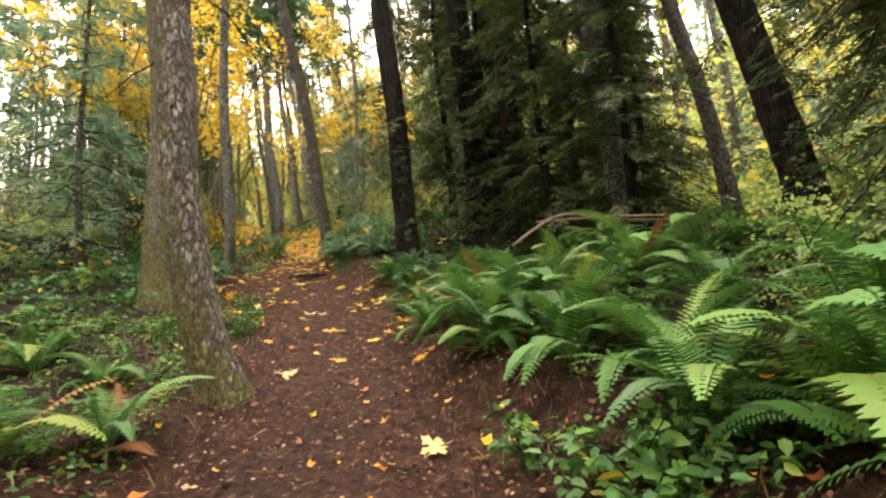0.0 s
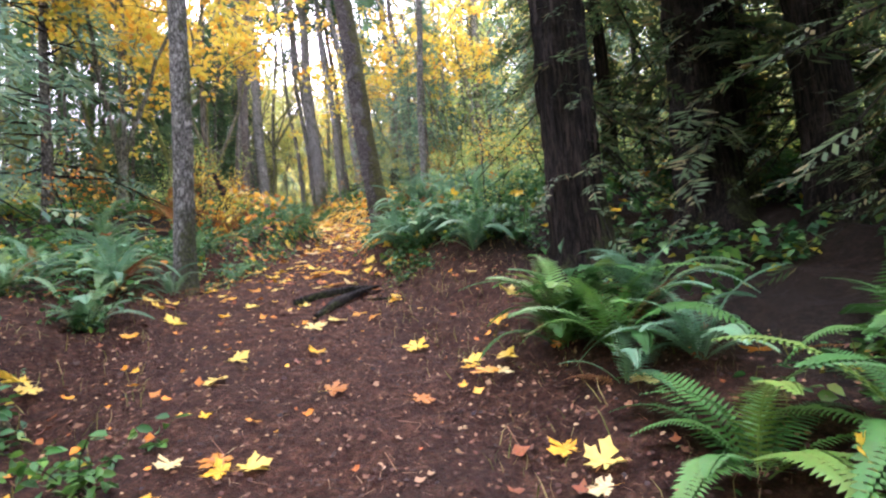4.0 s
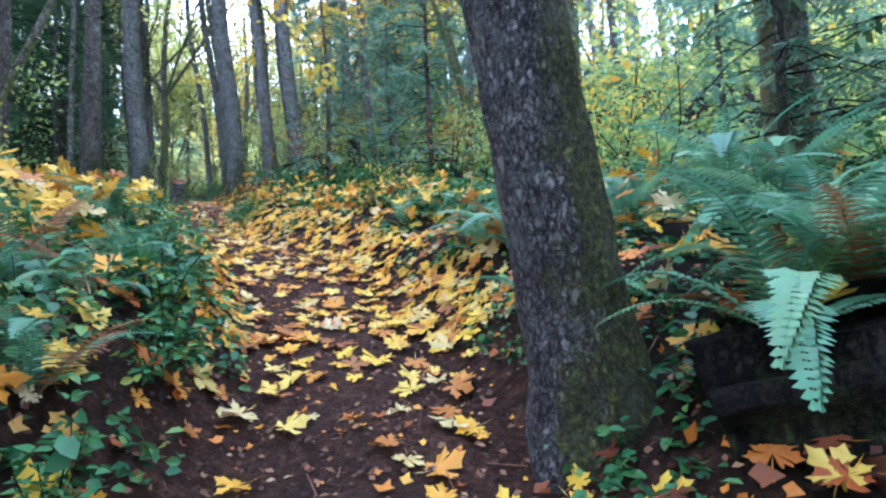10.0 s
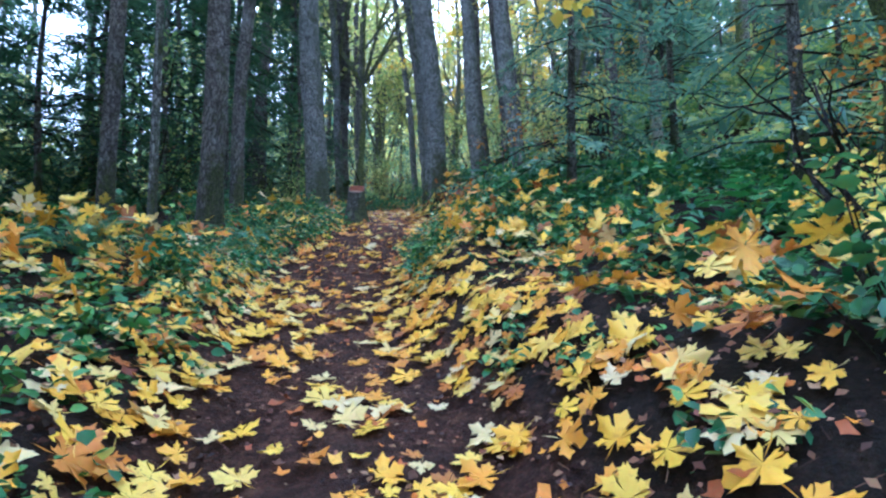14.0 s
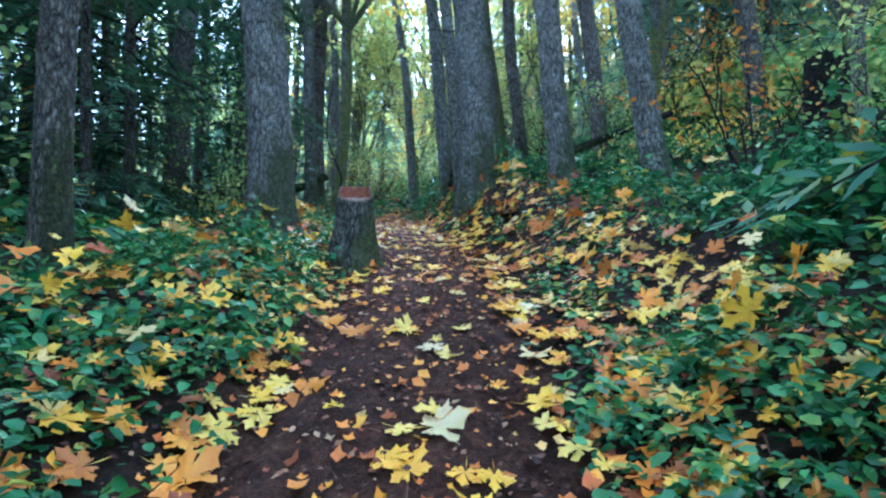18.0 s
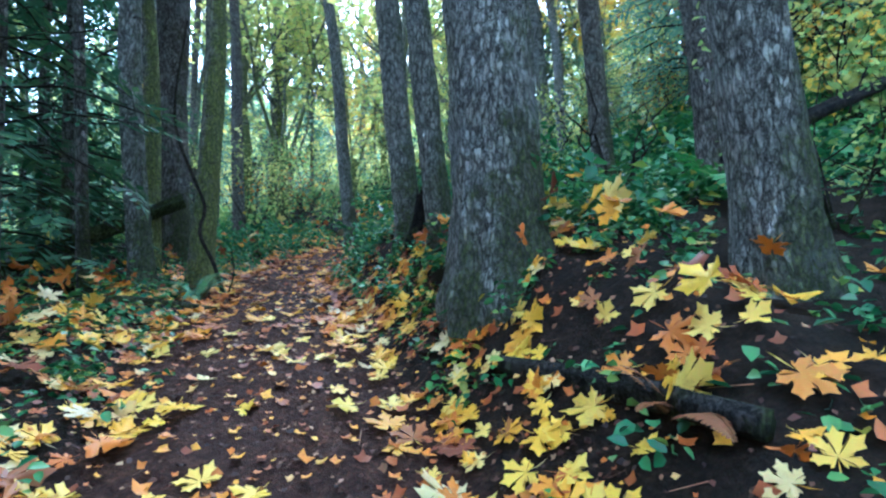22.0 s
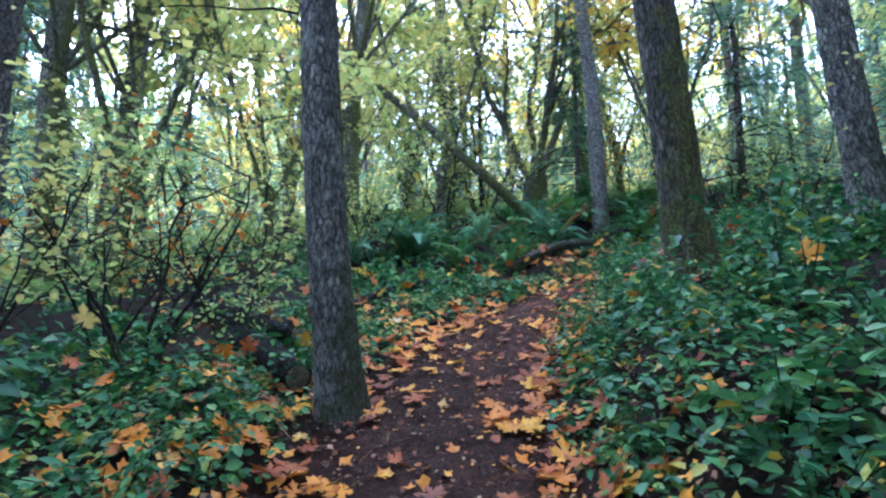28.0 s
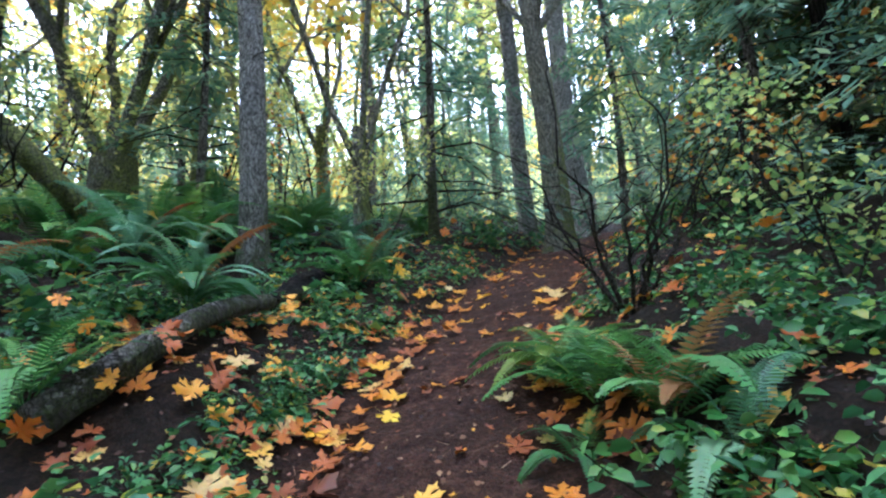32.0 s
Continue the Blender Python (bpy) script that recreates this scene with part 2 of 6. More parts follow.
BARK_WET = bark("wet_dark_wood", (0.018, 0.015, 0.013), (0.05, 0.042, 0.036), (0.11, 0.095, 0.085), 0.0, 0.2, 0.5)
TWIG = bark("twig_bark", (0.02, 0.016, 0.012), (0.06, 0.048, 0.035), (0.11, 0.09, 0.07), 0.2, 0.5)
DIRT = earth("trail_dirt", [(0.36, (0.022, 0.009, 0.006)), (0.5, (0.074, 0.031, 0.019)), (0.62, (0.155, 0.074, 0.044))], (0.046, 0.025, 0.019), 0.6)
HUMUS = earth("forest_humus", [(0.36, (0.008, 0.0055, 0.004)), (0.5, (0.027, 0.016, 0.01)), (0.62, (0.062, 0.036, 0.021))], (0.02, 0.014, 0.009), 0.7,
              trodden=[(0.36, (0.018, 0.008, 0.0055)), (0.5, (0.06, 0.026, 0.016)), (0.62, (0.125, 0.06, 0.034))])
CUT_WOOD = earth("sawn_reddish_wood", [(0.3, (0.07, 0.018, 0.009)), (0.5, (0.2, 0.06, 0.026)), (0.7, (0.34, 0.14, 0.065))], (0.11, 0.03, 0.014), 0.5, 0.8, 14)
RIM = earth("weathered_sawn_rim", [(0.3, (0.1, 0.06, 0.04)), (0.5, (0.22, 0.14, 0.1)), (0.7, (0.36, 0.27, 0.21))], (0.16, 0.07, 0.04), 0.6, 0.8, 16)
SAP = earth("pale_sawn_rim", [(0.3, (0.2, 0.13, 0.09)), (0.5, (0.34, 0.25, 0.19)), (0.7, (0.5, 0.43, 0.36))], (0.25, 0.13, 0.08), 0.5, 0.8, 16)
ROT = bark("rotten_bark", (0.006, 0.005, 0.004), (0.022, 0.016, 0.012), (0.055, 0.04, 0.028), 0.16, 0.5, 0.8)
FERN = leafy("fern_green", [(0.0, (0.05, 0.15, 0.035)), (0.5, (0.085, 0.23, 0.05)), (0.9, (0.14, 0.3, 0.06)), (1.0, (0.25, 0.33, 0.06))], 0.5, 0.3, "object")
FERN_TEAL = leafy("sword_fern_green", [(0.0, (0.1, 0.22, 0.115)), (0.6, (0.18, 0.36, 0.19)), (1.0, (0.26, 0.42, 0.18))], 0.45, 0.38, "object")
FERN_DEAD = leafy("dead_fern", [(0.0, (0.17, 0.06, 0.02)), (0.6, (0.3, 0.13, 0.04)), (1.0, (0.36, 0.2, 0.07))], 0.8, 0.3, "object")
SALAL = leafy("salal_green", [(0.0, (0.024, 0.085, 0.03)), (0.45, (0.065, 0.185, 0.06)), (0.85, (0.14, 0.29, 0.085)), (0.95, (0.26, 0.34, 0.05)), (1.0, (0.5, 0.38, 0.03))], 0.42, 0.3, "island", 40, 0.36)
IVY = leafy("bramble_green", [(0.0, (0.03, 0.1, 0.026)), (0.5, (0.075, 0.2, 0.045)), (0.88, (0.15, 0.3, 0.055)), (1.0, (0.42, 0.3, 0.03))], 0.44, 0.32, "island", 40, 0.36)
NEEDLE = leafy("conifer_needles", [(0.0, (0.045, 0.1, 0.048)), (0.6, (0.085, 0.165, 0.075)), (1.0, (0.14, 0.22, 0.08))], 0.6, 0.38)
# paler, bluer needles: the haze of distance put into the base colour
NEEDLE_HAZED = leafy("far_conifer_needles", [(0.0, (0.1, 0.19, 0.13)), (0.6, (0.18, 0.3, 0.19)), (1.0, (0.3, 0.39, 0.2))], 0.6, 0.5)
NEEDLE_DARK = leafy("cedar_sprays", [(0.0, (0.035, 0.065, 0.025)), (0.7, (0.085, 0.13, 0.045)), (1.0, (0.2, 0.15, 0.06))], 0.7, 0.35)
GOLD = leafy("golden_maple_leaf", [(0.0, (0.58, 0.5, 0.08)), (0.35, (0.78, 0.62, 0.09)), (0.75, (0.82, 0.55, 0.07)), (1.0, (0.7, 0.32, 0.04))], 0.5, 0.5)
# lime and green leaves lightened: haze and backlit glow put into their colour
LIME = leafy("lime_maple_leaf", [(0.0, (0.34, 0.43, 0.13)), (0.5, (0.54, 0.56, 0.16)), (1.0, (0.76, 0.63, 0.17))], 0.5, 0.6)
GREEN = leafy("green_broadleaf", [(0.0, (0.19, 0.31, 0.09)), (0.6, (0.35, 0.45, 0.13)), (1.0, (0.6, 0.57, 0.16))], 0.5, 0.6)
RUST = leafy("rusty_leaf", [(0.0, (0.5, 0.15, 0.02)), (0.6, (0.62, 0.26, 0.03)), (1.0, (0.5, 0.33, 0.05))], 0.6, 0.35)
FALLEN = [(0.0, (0.3, 0.1, 0.025)), (0.15, (0.6, 0.22, 0.015)), (0.32, (0.8, 0.4, 0.016)), (0.58, (0.84, 0.53, 0.03)), (0.82, (0.78, 0.55, 0.1)), (1.0, (0.7, 0.55, 0.28))]
FALLEN_ONE = leafy("fallen_maple_leaf", FALLEN, 0.5, 0.25, "object", 50, blotch=(0.42, 0.17, 0.04), grain=4)
FALLEN_MANY = leafy("fallen_maple_leaves", FALLEN, 0.5, 0.25, "island", 50, blotch=(0.42, 0.17, 0.04), grain=16)
FALLEN_BROWN = leafy("browned_maple_leaves", [(0.0, (0.15, 0.04, 0.016)), (0.3, (0.4, 0.1, 0.011)), (0.68, (0.68, 0.235, 0.009)), (0.92, (0.78, 0.39, 0.016)), (1.0, (0.62, 0.4, 0.14))], 0.55, 0.2, "island", 50, blotch=(0.2, 0.08, 0.03), grain=16)
LITTER = leafy("needle_litter", [(0.0, (0.018, 0.009, 0.007)), (0.5, (0.09, 0.036, 0.018)), (0.8, (0.22, 0.1, 0.045)), (1.0, (0.42, 0.25, 0.13))], 0.8, 0.1)
GRASS = leafy("dry_grass", [(0.0, (0.12, 0.14, 0.03)), (0.6, (0.25, 0.2, 0.06)), (1.0, (0.38, 0.28, 0.11))], 0.7, 0.3)

# ---- the lie of the land ----
SPINE = [(2.2, -12, -2.9), (0.9, -5, -1.2), (0, 0, 0), (-0.8, 3.6, 0.7), (-1.7, 7.8, 1.53), (-2.67, 10.1, 2.1), (-3.7, 12.7, 2.84),
         (-4.27, 15.7, 3.52), (-4.6, 18.8, 4.21), (-5.5, 21.5, 4.9), (-6.5, 23.3, 5.37), (-8.3, 26.2, 5.92), (-9.27, 28.3, 6.44),
         (-9.93, 30.8, 7.15), (-10.9, 33.3, 7.7), (-11.9, 35.2, 8.05), (-13.1, 37.7, 8.45), (-13.8, 39.9, 8.76), (-13.8, 42.1, 9.13),
         (-12.5, 45.9, 10.1), (-9.8, 48.2, 11.0), (-6, 49.8, 12.2), (0, 51.5, 13.7), (12, 54, 16.0)]


def spline(points, step=0.25):
    """Evenly stepped points on a smooth curve through the given ones."""
    p = np.array(points, float)
    q = np.vstack([2 * p[0] - p[1], p, 2 * p[-1] - p[-2]])
    out = []
    for i in range(1, len(q) - 2):
        n = max(2, int(np.linalg.norm(q[i + 1] - q[i]) / step))
        t = np.linspace(0, 1, n, endpoint=False)[:, None]
        a, b, c, d = q[i - 1], q[i], q[i + 1], q[i + 2]
        out.append(0.5 * (2 * b + (c - a) * t + (2 * a - 5 * b + 4 * c - d) * t ** 2 + (3 * b - a - 3 * c + d) * t ** 3))
    return np.vstack(out + [p[-1:]])


LINE = spline(SPINE)
TAN = np.gradient(LINE[:, :2], axis=0)
TAN /= np.linalg.norm(TAN, axis=1)[:, None]
# heights of the banks beside the trail and the slopes beyond them, by the trail's own y
BANK_Y = [-12, 0, 5, 9, 12, 16, 18, 20, 25, 28, 30, 32.5, 35, 40, 45, 48]
BANK_R = [0.2, 0.22, 0.25, 0.12, 0.3, 0.5, 0.48, 0.45, 0.45, 0.5, 0.45, 0.45, 0.68, 0.65, 0.5, 0.4]
BANK_L = [0.0, 0.02, 0.1, 0.05, 0.25, 0.4, 0.75, 0.6, 0.35, 0.35, 0.35, 0.3, 0.1, 0.2, 0.15, 0.2]
WIDE_Y = [-12, 0, 6, 10, 12, 13.5, 15, 20, 26, 31, 37, 42, 48, 54]
WIDE = [0.85, 0.8, 0.8, 1.3, 1.5, 1.3, 0.66, 0.6, 0.62, 0.75, 0.85, 0.75, 0.72, 0.6]
SIDE_R = [0.2, 0.2, 0.22, 0.2, 0.2, 0.2, 0.2, 0.2, 0.2, 0.22, 0.22, 0.21, 0.2, 0.2, 0.18, 0.1]
SIDE_L = [-0.05, -0.05, -0.05, -0.04, 0.0, 0.02, 0.025, 0.03, 0.03, 0.025, 0.02, 0.01, 0.0, -0.04, 0.06, 0.27]


def wave(x, y, size, seed):
    """Smooth unevenness between about -1 and 1."""
    r = np.random.RandomState(seed)
    out = 0
    for k in range(6):
        a, ph = r.uniform(0, 2 * np.pi, 2)
        f = r.uniform(0.6, 1.7) / size
        out = out + np.sin((x * np.cos(a) + y * np.sin(a)) * f * 2 * np.pi + ph)
    return out / 3.2


def beside(x, y):
    """The height of the trail nearest to (x, y), the way to its right (left: minus), and the trail's y there."""
    x, y = np.atleast_1d(np.asarray(x, float)), np.atleast_1d(np.asarray(y, float))
    zs, ds, ys = np.empty(x.shape), np.empty(x.shape), np.empty(x.shape)
    for i in range(0, len(x), 4000):
        dx = x[i:i + 4000, None] - LINE[None, :, 0]
        dy = y[i:i + 4000, None] - LINE[None, :, 1]
        dist = np.hypot(dx, dy)
        j = dist.argmin(1)
        k = np.arange(len(j))
        near = dist[k, j]
        w = np.exp(-(dist - near[:, None]) / (0.12 + 0.3 * near[:, None]))
        w /= w.sum(1)[:, None]
        side = dx[k, j] * TAN[j, 1] - dy[k, j] * TAN[j, 0]
        zs[i:i + 4000], ys[i:i + 4000] = w @ LINE[:, 2], w @ LINE[:, 1]
        ds[i:i + 4000] = near * np.where(side < 0, -1, 1)
    return zs, ds, ys


def ramp(a, b, x):
    """A soft step from 0 at a to 1 at b."""
    t = np.clip((x - a) / (b - a), 0, 1)
    return t * t * (3 - 2 * t)


def ground(x, y):
    """Height of the forest floor."""
    x, y = np.atleast_1d(np.asarray(x, float)), np.atleast_1d(np.asarray(y, float))
    z, d, s = beside(x, y)
    right, left = np.maximum(d, 0), np.maximum(-d, 0)
    w = np.interp(s, WIDE_Y, WIDE)
    right, left = np.maximum(right - w + 0.65, 0), np.maximum(left - w + 0.65, 0)
    up = np.interp(s, BANK_Y, BANK_R) * ramp(0.5, np.interp(s, [26, 28.5, 32.5, 34.5], [1.4, 2.2, 2.2, 1.4]), right) + np.interp(s, BANK_Y, SIDE_R) * 9 * (1 - np.exp(-np.maximum(right - 1, 0) / 9))
    down = np.interp(s, BANK_Y, BANK_L) * ramp(0.58, 1.3, left) + np.interp(s, BANK_Y, SIDE_L) * 30 * (1 - np.exp(-np.maximum(left - 1, 0) / 30))
    rough = ramp(0.5, 1.6, np.abs(d))
    z = z + np.where(d > 0, up, down) + rough * (0.07 * wave(x, y, 1.1, 3) + 0.12 * wave(x, y, 3.4, 4)) + (0.03 + 0.05 * rough) * wave(x, y, 0.5, 5) * 0.3
    far = ramp(18, 60, np.abs(d))
    return z + far * 0.8 * wave(x, y, 23, 6)


# ---- mesh tools ----
rng = np.random.RandomState(11)


def gather(pieces):
    """One set of vertices and faces out of many (faces of three and of four corners apart)."""
    v, tri, quad, at = [], [], [], 0
    for verts, *faces in pieces:
        for f in faces:
            f = np.asarray(f)
            if len(f):
                (tri if f.shape[1] == 3 else quad).append(f + at)
        v.append(verts)
        at += len(verts)
    return np.vstack(v), (np.vstack(tri) if tri else np.zeros((0, 3), int)), (np.vstack(quad) if quad else np.zeros((0, 4), int))


def mesh_of(name, pieces, material, smooth=False):
    v, tri, quad = gather(pieces)
    me = bpy.data.meshes.new(name)
    me.vertices.add(len(v))
    me.vertices.foreach_set("co", v.astype(np.float32).ravel())
    n = 3 * len(tri) + 4 * len(quad)
    me.loops.add(n)
    me.loops.foreach_set("vertex_index", np.concatenate([tri.ravel(), quad.ravel()]).astype(np.int32))
    me.polygons.add(len(tri) + len(quad))
    me.polygons.foreach_set("loop_start", np.concatenate([np.arange(len(tri)) * 3, 3 * len(tri) + np.arange(len(quad)) * 4]).astype(np.int32))
    me.update(calc_edges=True)
    if smooth:
        me.shade_smooth()
    me.materials.append(material)
    return me


def part(name, pieces, material, parent, label="", smooth=False, kind=""):
    me = pieces if isinstance(pieces, bpy.types.Mesh) else mesh_of(name, pieces, material, smooth)
    ob = new(name, me)
    ob.parent = parent
    return tagged(ob, label, kind=kind)


def thing(name, x, y, z, label, category, group="", turn=0, tip=(0, 0), size=1.0):
    ob = new(name)
    ob.empty_display_size = 0.2
    ob.matrix_basis = pose(x, y, z, tip[0], tip[1], turn) @ Matrix.Scale(size, 4)
    return tagged(ob, label, category, group)


def turned(v, rx=0, ry=0, rz=0, move=(0, 0, 0), size=1.0):
    m = np.array(Euler([radians(a) for a in (rx, ry, rz)]).to_matrix())
    return (np.asarray(v) * size) @ m.T + np.asarray(move)


def scatter(base, places):
    """Many copies of one piece in one go; places: rows of x, y, z, rx, ry, rz in radians, size."""
    v, tri, quad = gather([base])
    p = np.asarray(places, float)
    cx, sx, cy, sy, cz, sz = np.cos(p[:, 3]), np.sin(p[:, 3]), np.cos(p[:, 4]), np.sin(p[:, 4]), np.cos(p[:, 5]), np.sin(p[:, 5])
    m = np.empty((len(p), 3, 3))
    m[:, 0] = np.stack([cy * cz, sx * sy * cz - cx * sz, cx * sy * cz + sx * sz], 1)
    m[:, 1] = np.stack([cy * sz, sx * sy * sz + cx * cz, cx * sy * sz - sx * cz], 1)
    m[:, 2] = np.stack([-sy, sx * cy, cx * cy], 1)
    out = np.einsum("nij,vj->nvi", m * p[:, 6, None, None], v) + p[:, None, :3]
    at = (np.arange(len(p)) * len(v))[:, None, None]
    faces = [(f[None] + at).reshape(-1, f.shape[1]) for f in (tri, quad) if len(f)]
    return (out.reshape(-1, 3), *faces)


def tube(points, radii, sides=6, cap=True):
    p, r = np.asarray(points, float), np.asarray(radii, float)
    n = len(p)
    tan = np.gradient(p, axis=0)
    tan /= np.linalg.norm(tan, axis=1)[:, None] + 1e-9
    ref = np.where(np.abs(tan[:, 2:3]) > 0.9, np.array([[1.0, 0, 0]]), np.array([[0, 0, 1.0]]))
    a = np.cross(tan, ref)
    a /= np.linalg.norm(a, axis=1)[:, None] + 1e-9
    b = np.cross(tan, a)
    th = np.arange(sides) * 2 * np.pi / sides
    v = p[:, None] + r[:, None, None] * (a[:, None] * np.cos(th)[None, :, None] + b[:, None] * np.sin(th)[None, :, None])
    i, j = np.meshgrid(np.arange(n - 1), np.arange(sides), indexing="ij")
    k = (j + 1) % sides
    q = np.stack([i * sides + j, (i + 1) * sides + j, (i + 1) * sides + k, i * sides + k], -1).reshape(-1, 4)
    v = v.reshape(-1, 3)
    if not cap:
        return v, q
    v = np.vstack([v, p[:1], p[-1:]])
    j = np.arange(sides)
    lo = np.stack([j, (j + 1) % sides, np.full(sides, n * sides)], 1)
    hi = np.stack([(n - 1) * sides + (j + 1) % sides, (n - 1) * sides + j, np.full(sides, n * sides + 1)], 1)
    return v, q, np.vstack([lo, hi])


def bole(height, r0, r1, seed, sides=40, step=0.07, near=3.2, flare=0.45, ridge=0.05, lean=(0, 0), sweep=(0, 0), roots=5, sink=0.35, top=None):
    """A trunk: a flared, rooted foot, ridged bark and a slow taper. lean: metres a metre; sweep: a bend of the foot."""
    r = np.random.RandomState(seed)
    z = np.concatenate([np.arange(-sink, min(near, height), step), np.linspace(min(near, height), height, max(2, int((height - near) / 0.9)) if height > near else 2)])
    th = np.arange(sides) * 2 * np.pi / sides
    Z, T = np.meshgrid(z, th, indexing="ij")
    taper = r0 + (r1 - r0) * np.clip(Z / height, 0, 1) ** 0.85
    low = np.exp(-np.clip(Z + 0.1, 0, None) / 0.28)
    lobes = 0.55 + 0.45 * np.cos(roots * T + r.uniform(0, 6) + 0.8 * np.sin(T + r.uniform(0, 6)))
    n = max(7, int(2 * np.pi * r0 / 0.055))
    ph, w1 = r.uniform(0, 6.28, 8), 0
    for k in range(4):
        w1 = w1 + np.sin((n // (1 + (k % 2)) + k) * T + ph[k] + (1.1 + k * 0.3) * np.sin(Z * (2.3 + 1.7 * k) + ph[k + 4] + np.sin(3 * T + k)))
    rad = taper * (1 + flare * low * (0.5 + lobes) + ridge * np.abs(w1) * 0.5 - ridge * 0.5 + 0.035 * np.sin(3 * T + Z * 0.9 + ph[0]))
    bendx = lean[0] * Z + sweep[0] * np.exp(-np.clip(Z, 0, None) / 0.6) + 0.02 * np.sin(Z * 0.7 + ph[1]) * np.clip(Z, 0, 4)
    bendy = lean[1] * Z + sweep[1] * np.exp(-np.clip(Z, 0, None) / 0.6) + 0.02 * np.sin(Z * 0.6 + ph[2]) * np.clip(Z, 0, 4)
    v = np.stack([rad * np.cos(T) + bendx, rad * np.sin(T) + bendy, Z], -1).reshape(-1, 3)
    i, j = np.meshgrid(np.arange(len(z) - 1), np.arange(sides), indexing="ij")
    k = (j + 1) % sides
    q = np.stack([i * sides + j, i * sides + k, (i + 1) * sides + k, (i + 1) * sides + j], -1).reshape(-1, 4)
    return v, q


def branch_line(start, way, length, droop, n=7, seed=0, wiggle=0.06):
    r = np.random.RandomState(seed)
    t = np.linspace(0, 1, n)[:, None]
    way = np.asarray(way, float)
    way = way / np.linalg.norm(way)
    p = np.asarray(start) + way * t * length
    p[:, 2] -= droop * length * (t[:, 0] ** 2)
    return p + r.normal(0, wiggle * length / n, p.shape) * t * 2


def leaf_blade(length=1.0, width=0.5, fold=0.12):
    """An oval leaf along +y, folded a little at its midrib."""
    v = np.array([(0, 0, 0), (-0.46 * width, 0.26, fold), (-0.42 * width, 0.66, fold * 0.8), (0, 1, -0.06), (0.42 * width, 0.66, fold * 0.8), (0.46 * width, 0.26, fold)], float) * length
    return v, np.array([(0, 3, 2, 1), (0, 5, 4, 3)])


def maple_blade(seed, curl=0.16):
    """A five-lobed bigleaf maple leaf, about 1 wide, lying flat, with its stalk."""
    r = np.random.RandomState(seed)
    tips = [(-150, 0.3), (-104, 0.44), (-50, 0.6), (0, 0.66), (50, 0.6), (104, 0.44), (150, 0.3)]
    ring = []
    for k, (a, l) in enumerate(tips):
        l *= r.uniform(0.88, 1.1)
        if 0 < k < 6:
            ring += [(a - 13, l * 0.6), (a - 20, l * 0.78), (a - 8, l * 0.8), (a, l), (a + 8, l * 0.8), (a + 20, l * 0.78), (a + 13, l * 0.6)]
        else:
            ring += [(a - 8, l * 0.8), (a, l), (a + 8, l * 0.75)]
        if k < 6:
            ring.append(((a + tips[k + 1][0]) / 2 + r.uniform(-3, 3), 0.27 * r.uniform(0.8, 1.2)))
    a = np.radians([q[0] for q in ring])
    l = np.array([q[1] for q in ring])
    x, y = l * np.sin(a), l * np.cos(a)
    z = curl * (l ** 2) * (0.7 + 0.9 * np.sin(3 * a + r.uniform(0, 6)) + 0.6 * np.sin(2 * a + r.uniform(0, 6))) + r.normal(0, 0.016, len(a))
    stalk = np.array([(0, 0, 0.012), (-0.012, -0.3, 0.04), (0.012, -0.3, 0.04), (0.03, -0.55, 0.1)])
    n = len(a)
    v = np.vstack([[(0, 0, 0)], np.stack([x, y, z], 1), stalk])
    f = np.array([(0, i + 1, i) for i in range(1, n)] + [(n + 1, n + 2, n + 3), (n + 2, n + 4, n + 3)])
    return v, f


def frond(seed, length=1.0, width=0.2, pairs=30, arch=0.55):
    """A sword fern's frond: an arching rib with narrow leaflets on both sides."""
    r = np.random.RandomState(seed)
    t = np.linspace(0, 1, pairs + 1)
    side = r.uniform(-0.12, 0.12)
    rib = np.stack([side * t ** 2, t * (1 - 0.18 * t), arch * (t - 1.15 * t ** 2)], 1) * length
    pieces = [tube(rib[::3], np.linspace(0.006, 0.0015, len(rib[::3])) * max(length, 0.5), 3, False)]
    tan = np.gradient(rib, axis=0)
    tan /= np.linalg.norm(tan, axis=1)[:, None]
    v, f = [], []
    for i in range(3, pairs + 1):
        s = t[i]
        w = width * length * min(1, (s - 0.02) / 0.2) ** 0.6 * (1.02 - s) ** 0.55 * r.uniform(0.9, 1.06)
        h = 0.42 * length / pairs
        for sd in (-1, 1):
            out = np.array([sd, 0, 0]) + tan[i] * 0.28 + np.array([0, 0, -0.12 + r.normal(0, 0.05)])
            out /= np.linalg.norm(out)
            b = rib[i]
            at = len(v)
            v += [b - tan[i] * h * 0.9, b + out * w * 0.45 - tan[i] * h * 0.85 + (0, 0, 0.012 * length), b + out * w, b + out * w * 0.5 + tan[i] * h * 0.8, b + tan[i] * h * 0.6]
            f.append((at, at + 1, at + 3, at + 4) if sd > 0 else (at + 4, at + 3, at + 1, at))
            f.append((at + 1, at + 2, at + 2, at + 3))
    v = np.array(v)
    q = np.array([g for g in f if len(set(g)) == 4])
    tr = np.array([(g[0], g[1], g[3]) for g in f if len(set(g)) == 3])
    pieces.append((v, q, tr))
    return pieces


